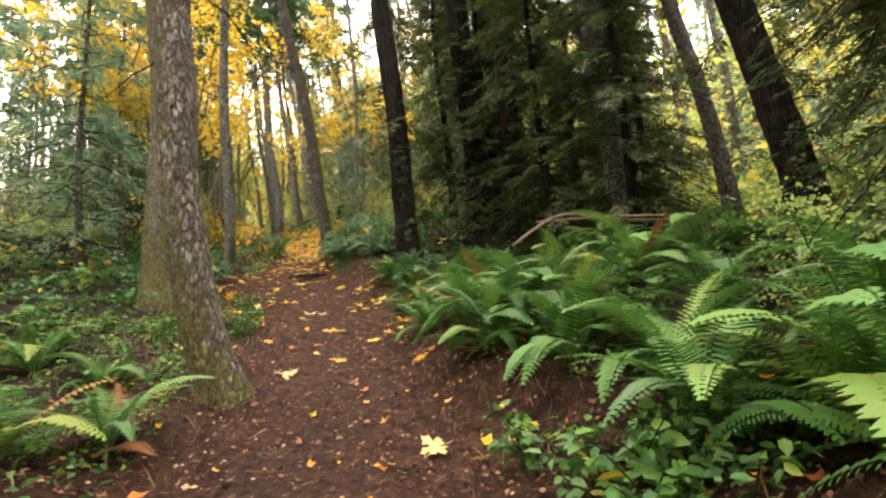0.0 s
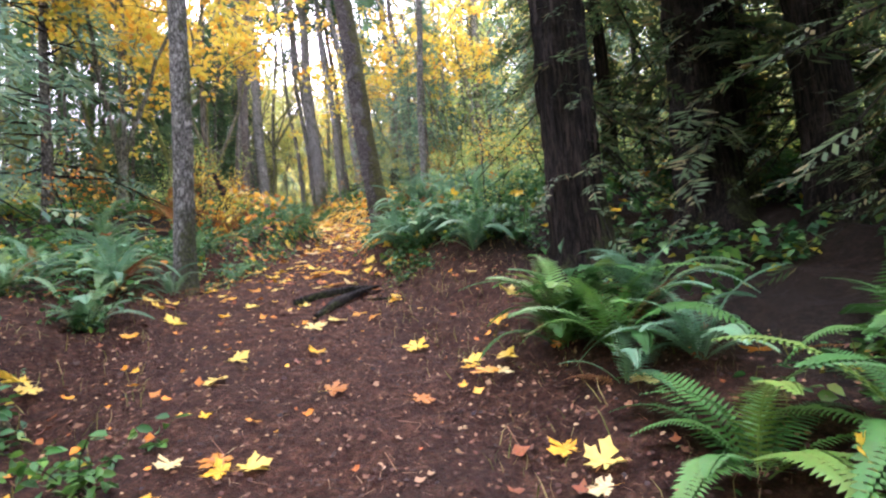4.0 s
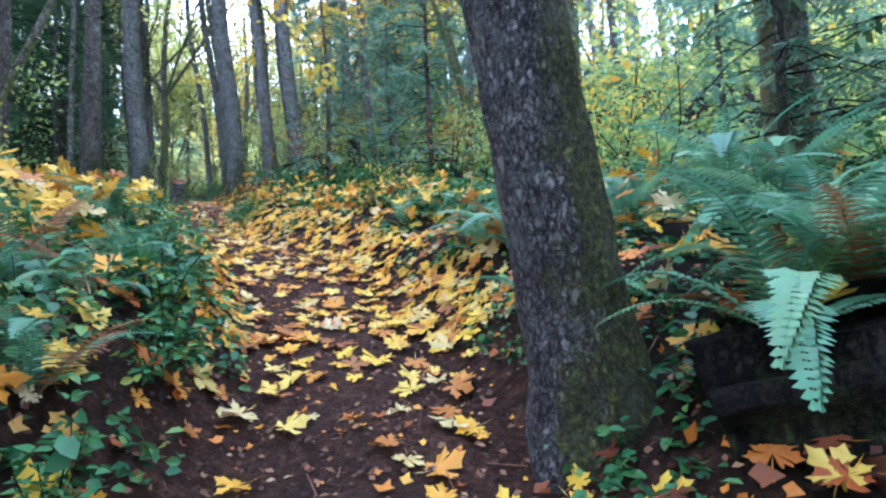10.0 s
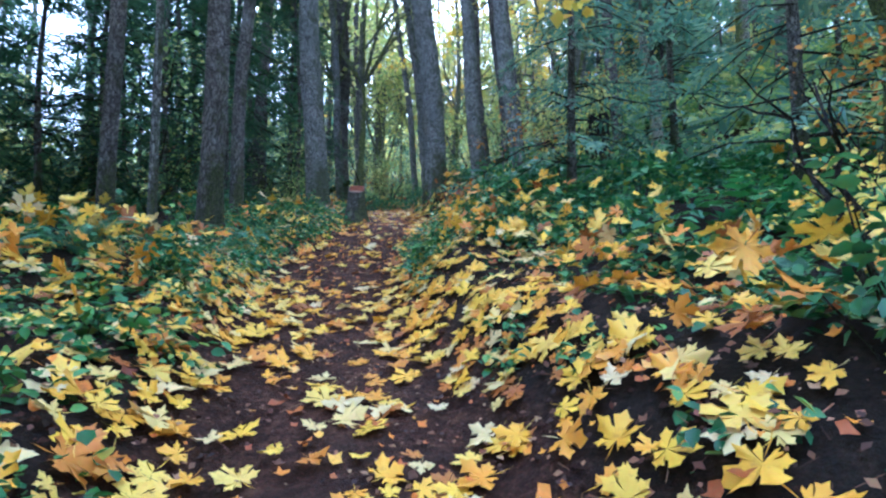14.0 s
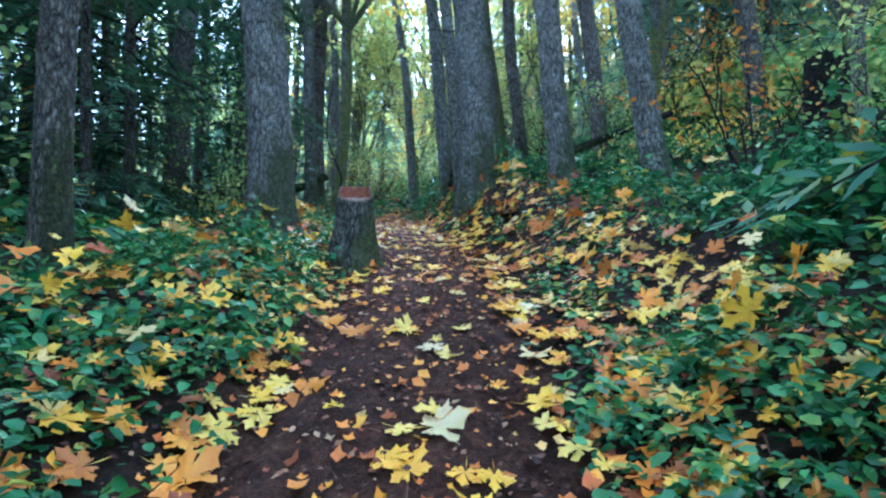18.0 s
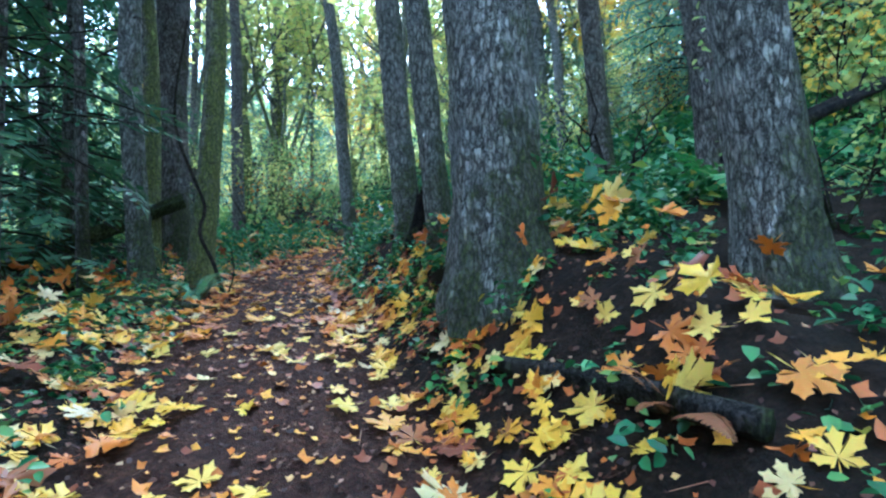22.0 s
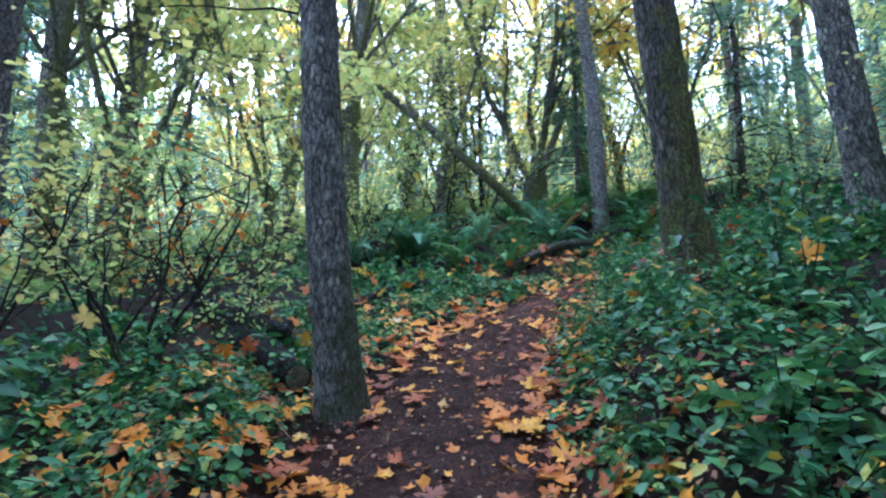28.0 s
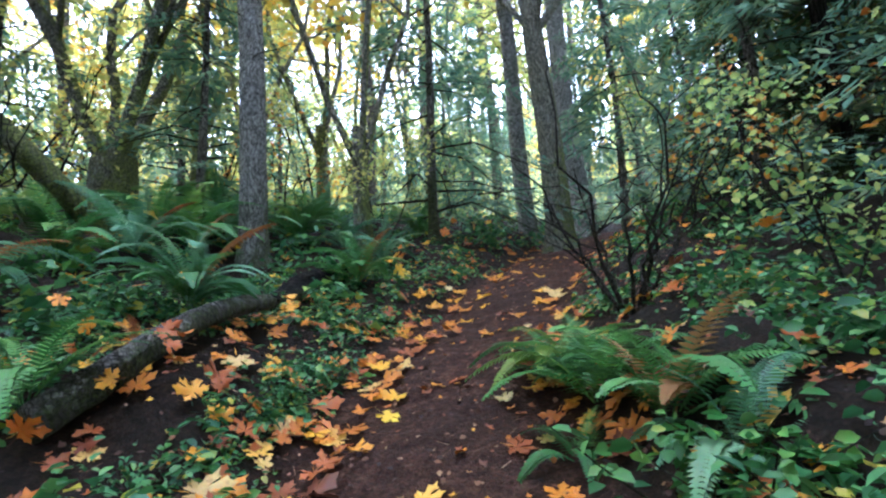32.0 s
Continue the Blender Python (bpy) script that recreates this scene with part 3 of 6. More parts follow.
def spray(seed, n=9, droop=0.25, width=0.34):
    """A flat spray of conifer twigs along +y, about 1 long."""
    r = np.random.RandomState(seed)
    v, f = [], []
    for i in range(n):
        s = i / n
        for sd in (-1, 1):
            b = np.array([0, s * 0.85, -droop * s * s])
            l = width * (1.05 - s * 0.75) * r.uniform(0.65, 1.15)
            tip = b + np.array([sd * l, l * r.uniform(0.5, 0.95), -0.2 * l + r.normal(0, 0.03)])
            k = np.array([sd * 0.02, -0.03, 0])
            at = len(v)
            mid = (b + tip) / 2
            v += [b, mid + (0.0, -0.2 / n - 0.02, 0.015), tip, mid + (0.0, 0.2 / n + 0.02, -0.01)]
            f.append((at, at + 1, at + 2, at + 3))
    at = len(v)
    v += [(-0.03, 0.6, -droop * 0.4), (0.03, 0.6, -droop * 0.4), (0, 1.08, -droop * 1.1)]
    return np.array(v, float), np.array(f), np.array([(at, at + 1, at + 2)])


def conifer_crown(seed, low, high, spread, whorls, each, sprays=9, droop=0.3, size=0.55, top=1.0, twigs=5):
    """Branches and sprays of a conifer between two heights; returns wood and foliage."""
    r = np.random.RandomState(seed)
    wood, green = [], []
    kinds = [spray(seed * 7 + k, twigs, 0.25, 0.4) for k in range(3)]
    places = [[], [], []]
    for w in range(whorls):
        s = w / max(1, whorls - 1)
        z = low + (high - low) * s
        reach = spread * (1 - 0.8 * s * top) * r.uniform(0.75, 1.1)
        for e in range(each):
            a = r.uniform(0, 2 * np.pi)
            l = reach * r.uniform(0.55, 1.1)
            p = branch_line((0, 0, z + r.uniform(-0.2, 0.2)), (np.cos(a), np.sin(a), r.uniform(-0.05, 0.3)), l, droop * r.uniform(0.6, 1.4), 6, r.randint(1 << 30))
            wood.append(tube(p[[0, 2, 5]], np.array([0.016, 0.011, 0.004]) * (0.6 + l * 0.4), 3, False))
            for k in range(sprays):
                t = (k + 1.0) / sprays
                q = p[0] + 0
                j = min(4, int(t * 5))
                q = p[j] + (p[j + 1] - p[j]) * (t * 5 - j)
                sd = r.choice((-1, 1))
                places[r.randint(3)].append((*q, r.uniform(-0.5, 0.1), r.uniform(-0.4, 0.4), a - np.pi / 2 + sd * r.uniform(0.15, 1.0) * (1.1 - 0.6 * t), size * r.uniform(0.6, 1.2) * (0.75 + 0.35 * (1 - t))))
    for kind, pl in zip(kinds, places):
        if pl:
            green.append(scatter(kind, pl))
    return wood, green


def broadleaf(seed, trunk_h, stems, height, spread, leaves, leaf=0.11, radius=0.09, fork=0.35, arch=0.2, depths=3, oval=False):
    """Limbs that part and part again, and the leaves at their ends; returns wood and foliage."""
    r = np.random.RandomState(seed)
    wood, tips = [], []

    def grow(start, way, length, rad, depth):
        p = branch_line(start, way, length, arch * r.uniform(-0.6, 1.0) * (0.3 if depth == 0 else 1), 7, r.randint(1 << 30), 0.09)
        if depth < 2:
            wood.append(tube(p, np.linspace(rad, rad * 0.5, 7), 7 if depth == 0 else 4, False))
        else:
            wood.append(tube(p[::2], np.linspace(rad, rad * 0.4, 4), 3, False))
        if depth >= depths - 1:
            tips.extend(p[2:])
        if depth < depths and rad > 0.006:
            for k in range(r.randint(3, 5) if depth else 5):
                j = r.randint(2, 7)
                w = np.asarray(way) / np.linalg.norm(way) * 0.55 + r.normal(0, 0.55, 3) + (0, 0, 0.15)
                grow(p[j], w, length * r.uniform(0.35, 0.62), rad * r.uniform(0.35, 0.55), depth + 1)

    for s in range(stems):
        a = 2 * np.pi * s / stems + r.uniform(-0.4, 0.4)
        grow((0.05 * np.cos(a), 0.05 * np.sin(a), trunk_h), (fork * np.cos(a), fork * np.sin(a), 1.0), height * r.uniform(0.8, 1.1), radius, 0)
    tips = np.array(tips)
    k = r.randint(len(tips), size=leaves)
    at = tips[k] + r.normal(0, 0.16, (leaves, 3)) * (1, 1, 0.7)
    pl = np.column_stack([at, r.normal(0, 0.5, leaves) - 0.3, r.normal(0, 0.5, leaves), r.uniform(0, 6.28, leaves), leaf * r.uniform(0.6, 1.3, leaves)])
    card = (np.array([(0, 0, 0), (-0.5, 0.45, 0.1), (0, 1.05, -0.1), (0.5, 0.5, 0.06)]), np.array([(0, 3, 2, 1)]))
    return wood, [scatter(leaf_blade(1.0, 0.72) if oval else card, pl)] if leaves else []


def kite(width=0.6):
    """A cheap folded leaf."""
    return np.array([(0, 0, 0), (-0.5 * width, 0.45, 0.13), (0, 1, -0.04), (0.5 * width, 0.45, 0.13)], float), np.array([(0, 2, 1), (0, 3, 2)])


def bush(seed, height, spread, stems, leaves, leaf, width=0.55, trios=False, cheap=False):
    """A low evergreen shrub: bent stems with oval leaves; returns wood and foliage."""
    r = np.random.RandomState(seed)
    wood, pl = [], []
    for s in range(stems):
        a, l = r.uniform(0, 6.28), height * r.uniform(0.6, 1.25)
        o = r.uniform(0.2, 1.0) * spread / height
        p = branch_line((r.normal(0, 0.08 * spread), r.normal(0, 0.08 * spread), -0.08), (np.cos(a) * o, np.sin(a) * o, 1), l, r.uniform(0.0, 0.4), 6, r.randint(1 << 30), 0.1)
        wood.append(tube(p[[0, 3, 5]] if cheap else p[[0, 1, 3, 5]], np.linspace(0.006, 0.0025, 3 if cheap else 4), 3, False))
        for k in range(leaves // stems):
            t = r.uniform(0.12, 1.0) ** 0.7 * 4.99
            q = p[int(t)] + (p[int(t) + 1] - p[int(t)]) * (t - int(t))
            az = r.uniform(0, 6.28)
            for m in range(3 if trios else 1):
                pl.append((*(q + r.normal(0, 0.03, 3)), r.uniform(-0.95, 0.45), r.normal(0, 0.5), az + (m - 1) * 1.3, leaf * r.uniform(0.65, 1.25)))
    return wood, [scatter(kite(width) if cheap else leaf_blade(1.0, width), pl)]


def height_at(x, y):
    return float(ground(x, y)[0])


# ---- the forest floor and the trail ----
def steps(a, b, fine, lo, hi):
    """Grid lines: fine between a and b, ever wider out to lo and hi."""
    mid = list(np.arange(a, b, fine))
    out, w, x = [], fine, b
    while x < hi:
        out.append(x)
        w *= 1.16
        x += w
    back, w, x = [], fine, a
    while x > lo:
        w *= 1.16
        x -= w
        back.append(x)
    return np.array(back[::-1] + mid + out)


gx, gy = steps(-20, 5, 0.2, -900, 900), steps(-3, 56, 0.2, -900, 900)
GX, GY = np.meshgrid(gx, gy, indexing="ij")
GZ = ground(GX.ravel(), GY.ravel())
i, j = np.meshgrid(np.arange(len(gx) - 1), np.arange(len(gy) - 1), indexing="ij")
n = len(gy)
quads = np.stack([i * n + j, (i + 1) * n + j, (i + 1) * n + j + 1, i * n + j + 1], -1).reshape(-1, 4)
floor_mesh = mesh_of("ground", [(np.column_stack([GX.ravel(), GY.ravel(), GZ]), quads)], HUMUS, True)
near_d, near_s = beside(GX.ravel(), GY.ravel())[1:]
reach = np.interp(near_s, [-12, 12, 16, 24, 54], [1.8, 2.1, 1.0, 0.75, 0.72])
tread = floor_mesh.attributes.new("tread", "FLOAT", "POINT")
tread.data.foreach_set("value", (1 - ramp(0.55, 1.5, np.abs(near_d) / reach)).astype(np.float32))
tagged(new("ground", floor_mesh), "dark brown forest soil covered with humus and moss", "forest floor", kind="structure")

line = spline(SPINE, 0.1)
tan = np.gradient(line[:, :2], axis=0)
tan /= np.linalg.norm(tan, axis=1)[:, None]
across = np.linspace(-1, 1, 25)
along = np.arange(len(line)) * 0.1
half = np.interp(line[:, 1], WIDE_Y, WIDE)
edge = half[:, None] * across[None, :] + 0.09 * np.sin(along * 1.7)[:, None] + 0.07 * np.sin(along[:, None] * 4.1 + across[None, :] * 2) * np.abs(across)[None, :]
X = line[:, :1] + edge * tan[:, 1:2]
Y = line[:, 1:2] - edge * tan[:, :1]
Z = ground(X.ravel(), Y.ravel()).reshape(X.shape) + 0.03 - 0.11 * np.abs(across[None, :]) ** 5 + 0.012 * wave(X, Y, 0.35, 21) + 0.007 * wave(X, Y, 0.13, 22)
i, j = np.meshgrid(np.arange(len(line) - 1), np.arange(24), indexing="ij")
quads = np.stack([i * 25 + j, i * 25 + j + 1, (i + 1) * 25 + j + 1, (i + 1) * 25 + j], -1).reshape(-1, 4)
path_mesh = mesh_of("trail", [(np.stack([X, Y, Z], -1).reshape(-1, 3), quads)], DIRT, True)
tagged(new("trail", path_mesh), "trodden reddish-brown dirt footpath climbing through the wood", "footpath", kind="structure")


# ---- trees ----
BARKS = {"fir": BARK_FIR, "scaly": BARK_SCALY, "warm": BARK_WARM, "far": BARK_FAR, "cedar": BARK_CEDAR, "moss": BARK_MOSS, "old": BARK_OLD}
SAYS = {"scaly": "leaning conifer with scaly purplish-brown bark and one mossy side", "old": "tall old conifer with mossy, deeply furrowed bark", "fir": "tall conifer with deeply fissured grey bark and a mossy foot", "warm": "tall conifer with warm grey-brown fissured bark",
        "far": "tall slender conifer with brown bark and a high crown", "cedar": "dark broad cedar with stringy bark and drooping sprays",
        "moss": "moss-covered broadleaf trunk standing among shrubs"}
crown_wood, crown_green = [], []
for k in range(3):
    w, g = conifer_crown(40 + k, 12.5 + k, 25, 2.4, 9, 3, 4, 0.35, 0.8, twigs=4)
    crown_wood.append(mesh_of("branchwork", w, TWIG))
    crown_green.append(mesh_of("crown", g, NEEDLE_HAZED if k == 1 else NEEDLE))
high_wood, high_green = [], []
for k in range(3):
    w, g = conifer_crown(45 + k, 12.0 + k, 25, 3.8, 11, 4, 6, 0.3, 1.3, twigs=4)
    high_wood.append(mesh_of("branchwork", w, TWIG))
    high_green.append(mesh_of("crown", g, NEEDLE))
snags = []
for k in range(3):
    r = np.random.RandomState(70 + k)
    pieces = []
    for b in range(13):
        a, z = r.uniform(0, 6.28), r.uniform(2.2, 9)
        l = r.uniform(0.5, 1.7)
        pieces.append(tube(branch_line((0, 0, z), (np.cos(a), np.sin(a), r.uniform(-0.2, 0.25)), l, r.uniform(0, 0.3), 6, r.randint(1 << 30), 0.12), np.linspace(0.014, 0.004, 6), 3, False))
    snags.append(mesh_of("dead_branchwork", pieces, TWIG))


w, g = conifer_crown(67, 3.4, 17, 2.1, 15, 3, 7, 0.7, 0.7, twigs=6)
hung = (mesh_of("branchwork", w, TWIG), mesh_of("foliage", g, NEEDLE_DARK))
w, g = conifer_crown(69, 0.9, 3.8, 0.75, 9, 5, 5, 0.9, 0.34, 0.2, twigs=5)
shaggy = (mesh_of("twigwork", w, TWIG), mesh_of("low_sprays", g, NEEDLE_DARK))
# high mossy limbs for the bare broadleaf trunks
high_limbs = []
for k in range(2):
    w, g = broadleaf(76 + k, 4.6, 5, 5.5, 3, 700, 0.17, 0.06, 0.75, 0.25, 2)
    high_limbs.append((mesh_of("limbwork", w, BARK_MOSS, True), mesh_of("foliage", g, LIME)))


def tree(x, y, radius, height, lean, kind, seed, sweep=(0, 0), crown=True, sides=40, ridge=0.06):
    z = height_at(x, y)
    t = thing("cedar_tree" if kind == "cedar" else "broadleaf_tree" if kind == "moss" else "fir_tree", x, y, z, SAYS[kind], "tree", "trees beside the trail")
    part("trunk", [bole(height, radius, radius * 0.45, seed, sides, 0.07, 3.2, 0.4 if kind != "cedar" else 0.5, ridge, lean, sweep, 4 + seed % 3)], BARKS[kind], t, "", True)
    if crown:
        k = seed % 3
        for me in (high_wood[k], high_green[k], snags[k]):
            ob = part(me.name.split(".")[0], me, None, t, kind="stuff")
            ob.matrix_basis = pose(lean[0] * 9, lean[1] * 9, 0, 0, 0, seed * 47 % 360) if me is not snags[k] else pose(lean[0] * 4, lean[1] * 4, 0, 0, 0, seed * 31 % 360)
    if kind == "cedar":
        for me in hung + shaggy:
            part(me.name.split(".")[0], me, None, t, kind="stuff").matrix_basis = pose(0, 0, 0, 0, 0, seed * 59 % 360)
    if kind == "moss":
        for me in high_limbs[seed % 2]:
            part(me.name.split(".")[0], me, None, t, kind="stuff").matrix_basis = pose(lean[0] * 5, lean[1] * 5, 0, 0, 0, seed * 47 % 360)
    return t


# x, y, radius, lean to +x a metre, kind
BESIDE_LOW = [(-4.75, 9.5, 0.44, -0.01, "warm"), (-5.15, 13.2, 0.125, 0.0, "fir"), (-3.55, 17.86, 0.215, -0.13, "scaly"), (1.4, 23.0, 0.34, -0.03, "warm"),
              (-1.2, 31.0, 0.25, 0.0, "moss"), (1.2, 32.0, 0.27, 0.01, "moss"), (-2.9, 20.4, 0.09, 0.02, "fir"), (5.6, 7.7, 0.27, -0.16, "cedar"), (5.6, 9.7, 0.16, -0.1, "far"),
              (-11.15, 27.7, 0.17, 0.03, "far"), (-12.5, 29.9, 0.13, 0.03, "far"), (-10.7, 26.3, 0.055, 0.01, "fir"), (-12.8, 27.4, 0.12, 0.02, "far")]
BESIDE_MID = [(-12.25, 32.35, 0.26, -0.05, "fir"), (-16.2, 35.3, 0.2, 0.02, "far"), (-15.4, 39.2, 0.26, -0.02, "far"), (-10.42, 35.58, 0.3, -0.06, "fir"),
              (-11.55, 37.9, 0.15, -0.1, "fir"), (-11.08, 37.2, 0.13, -0.1, "fir"), (-9.0, 34.95, 0.19, -0.08, "fir"), (-7.75, 34.3, 0.18, -0.11, "fir"), (-8.4, 37.6, 0.16, -0.07, "far"),
              (-10.3, 41.0, 0.17, -0.07, "far"), (-5.5, 38.0, 0.18, -0.06, "far"), (-6.6, 41.5, 0.2, -0.05, "fir"), (-9.2, 39.4, 0.14, -0.06, "far")]
BESIDE_HIGH = [(-14.95, 37.1, 0.07, -0.05, "far"), (-14.42, 37.3, 0.125, -0.06, "fir"), (-15.1, 38.3, 0.12, -0.02, "moss"), (-14.3, 38.15, 0.15, 0.05, "moss"), (-20.9, 51.0, 0.3, -0.01, "moss"),
               (-21.0, 53.6, 0.28, 0.03, "moss"), (-14.16, 43.67, 0.150, -0.1, "fir"), (-11.3, 44.25, 0.19, -0.09, "old"), (-9.62, 44.2, 0.15, -0.1, "fir"), (-8.8, 52.5, 0.19, -0.03, "fir"),
               (-12.0, 58.8, 0.19, -0.04, "far"), (-11.4, 61.0, 0.19, -0.05, "far"), (-3.2, 50.9, 0.27, -0.04, "moss"), (-2.1, 52.3, 0.2, -0.05, "fir"), (1.5, 52.6, 0.3, -0.1, "fir")]
BESIDE_TOP = [(3.7, 60.4, 0.28, 0.0, "far"), (7.5, 59.6, 0.25, -0.03, "far"), (-14.9, 52.0, 0.2, 0.02, "moss"), (-23.99, 51.2, 0.25, 0.02, "fir"), (-23.4, 51.34, 0.16, 0.03, "far"), (-20.77, 45.7, 0.2, 0.03, "fir")]
SPOTS = [(-1.85, 4.35), (-0.6, 11.75), (1.2, 13.4), (2.0, 12.4)]
for k, (x, y, radius, lean, kind) in enumerate(BESIDE_LOW + BESIDE_MID + BESIDE_HIGH + BESIDE_TOP):
    tree(x, y, radius, 9 if radius < 0.08 else 12 if kind == "moss" else 27, (lean, 0.01), kind, 100 + k, crown=kind in ("fir", "warm", "far", "old", "scaly") and radius > 0.1, sides=max(18, min(64, int(radius * 150))))
    SPOTS.append((x, y))
tree(-1.98, 4.25, 0.16, 26, (-0.035, 0.01), "warm", 3, (0.27, 0.05), sides=48)
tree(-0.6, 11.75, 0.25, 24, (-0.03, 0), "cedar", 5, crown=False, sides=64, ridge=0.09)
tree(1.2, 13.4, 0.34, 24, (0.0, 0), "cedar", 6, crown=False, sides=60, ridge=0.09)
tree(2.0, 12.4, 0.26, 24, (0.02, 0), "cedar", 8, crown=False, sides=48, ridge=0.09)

# dense dark conifers with sprays down to the ground
young = []
for k in range(3):
    w, g = conifer_crown(60 + k, 0.5, 7.6 + k, 1.9, 18, 4, 5, 0.45, 0.66, twigs=4)
    t = thing("young_hemlock", 0, 0, 0, "young hemlock with drooping feathery green branches", "tree", "young conifers")
    part("trunk", [bole(8.2 + k, 0.08, 0.01, 60 + k, 12, 0.3, 3)], BARK_FAR, t, "", True)
    part("branchwork", w, TWIG, t, kind="stuff")
    # the third keeps plain needles, the others the haze-paled colour
    part("foliage", g, NEEDLE if k == 2 else NEEDLE_HAZED, t, kind="stuff")
    young.append(t)
    w, g = conifer_crown(64 + k, 0.9, 9.5, 2.5, 24, 5, 9, 0.6, 0.62, twigs=6)
    t = thing("shady_cedar", 0, 0, 0, "dark young cedar with hanging brownish-green sprays", "tree", "young conifers")
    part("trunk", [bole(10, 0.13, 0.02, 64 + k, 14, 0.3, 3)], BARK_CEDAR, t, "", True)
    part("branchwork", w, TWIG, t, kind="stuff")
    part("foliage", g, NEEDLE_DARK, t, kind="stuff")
    young.append(t)


def place(t, x, y, turn, size, sink=0.0):
    """Sets the first of a kind down, and copies of it after that."""
    m = pose(x, y, height_at(x, y) - sink, 0, 0, turn)
    if t.get("laid"):
        c = copy_thing(t, m)
        c.scale = (size,) * 3
        return c
    t["laid"] = 1
    t.matrix_basis = m @ Matrix.Scale(size, 4)
    return t


# the first three are added cedars at the view's edge, there for their shade
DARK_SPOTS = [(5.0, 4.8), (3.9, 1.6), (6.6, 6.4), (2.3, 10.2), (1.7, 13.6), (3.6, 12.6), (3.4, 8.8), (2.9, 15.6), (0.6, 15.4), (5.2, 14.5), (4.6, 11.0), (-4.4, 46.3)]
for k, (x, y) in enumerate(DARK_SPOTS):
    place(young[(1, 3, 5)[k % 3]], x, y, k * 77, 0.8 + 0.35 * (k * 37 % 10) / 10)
HEMLOCKS = [(-15.4, 28.2), (-14.4, 31.8), (-16.4, 33.8), (-15.8, 36.8), (-18.2, 34.6), (-16.8, 26.4), (-8.4, 12.5), (-9.6, 16.2), (-11.5, 9.5), (-6.2, 29.5), (-4.6, 31.5), (-3.6, 28.4), (-15.6, 31.2), (-15.2, 33.2), (-17.4, 36.3), (-17.6, 33.4), (-18.8, 39.0),
            (-14.2, 28.6), (-16.1, 30.0), (-6.4, 45.2), (-5.1, 47.0), (-3.9, 43.6), (-7.1, 42.4), (-11.0, 57.4), (-13.5, 60.2), (-6.5, 60.5), (-2.5, 62.0), (0.5, 22.0), (2.6, 26.4), (1.8, 17.4), (-13.2, 20.2),
            (-2.0, 47.6), (0.8, 46.2), (-4.8, 52.8), (-1.0, 55.6), (2.2, 57.0),
            (-17.2, 30.6), (-18.6, 32.6), (-19.6, 35.1), (-20.6, 37.6), (-17.5, 28.0), (-15.0, 26.0), (-22.0, 40.6), (-20.9, 33.4), (-14.6, 22.4), (-18.0, 25.0), (-16.6, 38.6), (-12.0, 14.0), (-1.6, 50.2), (-6.2, 43.9), (-4.4, 41.0), (-3.4, 46.0),
            (-19.0, 41.0), (-21.4, 46.0), (-23.2, 44.0), (-24.2, 49.2), (-22.6, 36.6), (-24.6, 41.2), (-18.0, 39.6), (-19.2, 29.4), (-21.8, 31.4), (2.0, 61.5), (5.2, 58.2), (-22.0, 52.5), (-24.5, 55.0), (-27.0, 58.2), (-20.4, 56.4), (-28.2, 52.4), (-25.2, 60.6), (3.4, 51.6), (6.4, 49.4), (10.2, 47.6), (0.2, 49.2), (-22.0, 27.2), (-24.2, 30.4), (-20.0, 25.8), (-26.0, 33.2), (-23.4, 23.6), (-25.0, 27.6), (-28.0, 30.0), (-4.2, 44.8), (-2.4, 46.6), (-0.4, 44.4), (2.6, 48.8), (4.4, 45.8), (9.5, 63.0), (4.6, 54.0), (11.8, 57.0), (7.6, 52.0), (14.2, 62.4), (-0.6, 65.2), (5.8, 67.0), (-16.8, 12.4), (-14.2, 8.8), (-19.5, 17.2), (-18.6, 7.4), (-12.6, 4.8), (-22.4, 11.6), (-16.4, 24.2), (-26.0, 46.6)]
for k, (x, y) in enumerate(HEMLOCKS):
    place(young[4 if 20 < y < 43 and x < -11 else (0, 2)[k % 2]], x, y, k * 61, 0.85 + 0.6 * (k * 53 % 17) / 17)
    SPOTS.append((x, y))

# broadleaf trees in autumn colour
maples = []
for k, (leafmat, label, leaves) in enumerate(((GOLD, "autumn maple with golden-yellow leaves on arching limbs", 1700), (LIME, "maple turning lime-yellow on slender mossy limbs", 1700),
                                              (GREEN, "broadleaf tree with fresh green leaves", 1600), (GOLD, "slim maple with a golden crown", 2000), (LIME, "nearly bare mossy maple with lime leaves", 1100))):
    w, g = broadleaf(80 + k, 1.3, 3, 6.4, 3, int(leaves * 1.5), 0.15, 0.058, 0.34, 0.25, 2)
    t = thing("maple_tree", 0, 0, 0, label, "tree", "autumn broadleaf trees")
    part("trunk", [bole(1.9, 0.14, 0.1, 80 + k, 14, 0.2, 1.9)], BARK_MOSS, t, "", True)
    part("limbwork", w, BARK_MOSS, t, "", True, "stuff")
    part("foliage", g, leafmat, t, kind="stuff")
    maples.append(t)
sprigs = []
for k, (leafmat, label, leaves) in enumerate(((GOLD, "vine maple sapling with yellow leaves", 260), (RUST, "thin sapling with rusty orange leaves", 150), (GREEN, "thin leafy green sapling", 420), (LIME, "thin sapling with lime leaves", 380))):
    w, g = broadleaf(90 + k, 0.0, 3, 1.5, 1, int(leaves * 1.4), 0.068, 0.014, 0.45, 0.3, oval=True)
    t = thing("sapling", 0, 0, 0, label, "sapling", "saplings in the undergrowth")
    part("stemwork", w, TWIG, t, kind="stuff")
    part("foliage", g, leafmat, t, kind="stuff")
    sprigs.append(t)

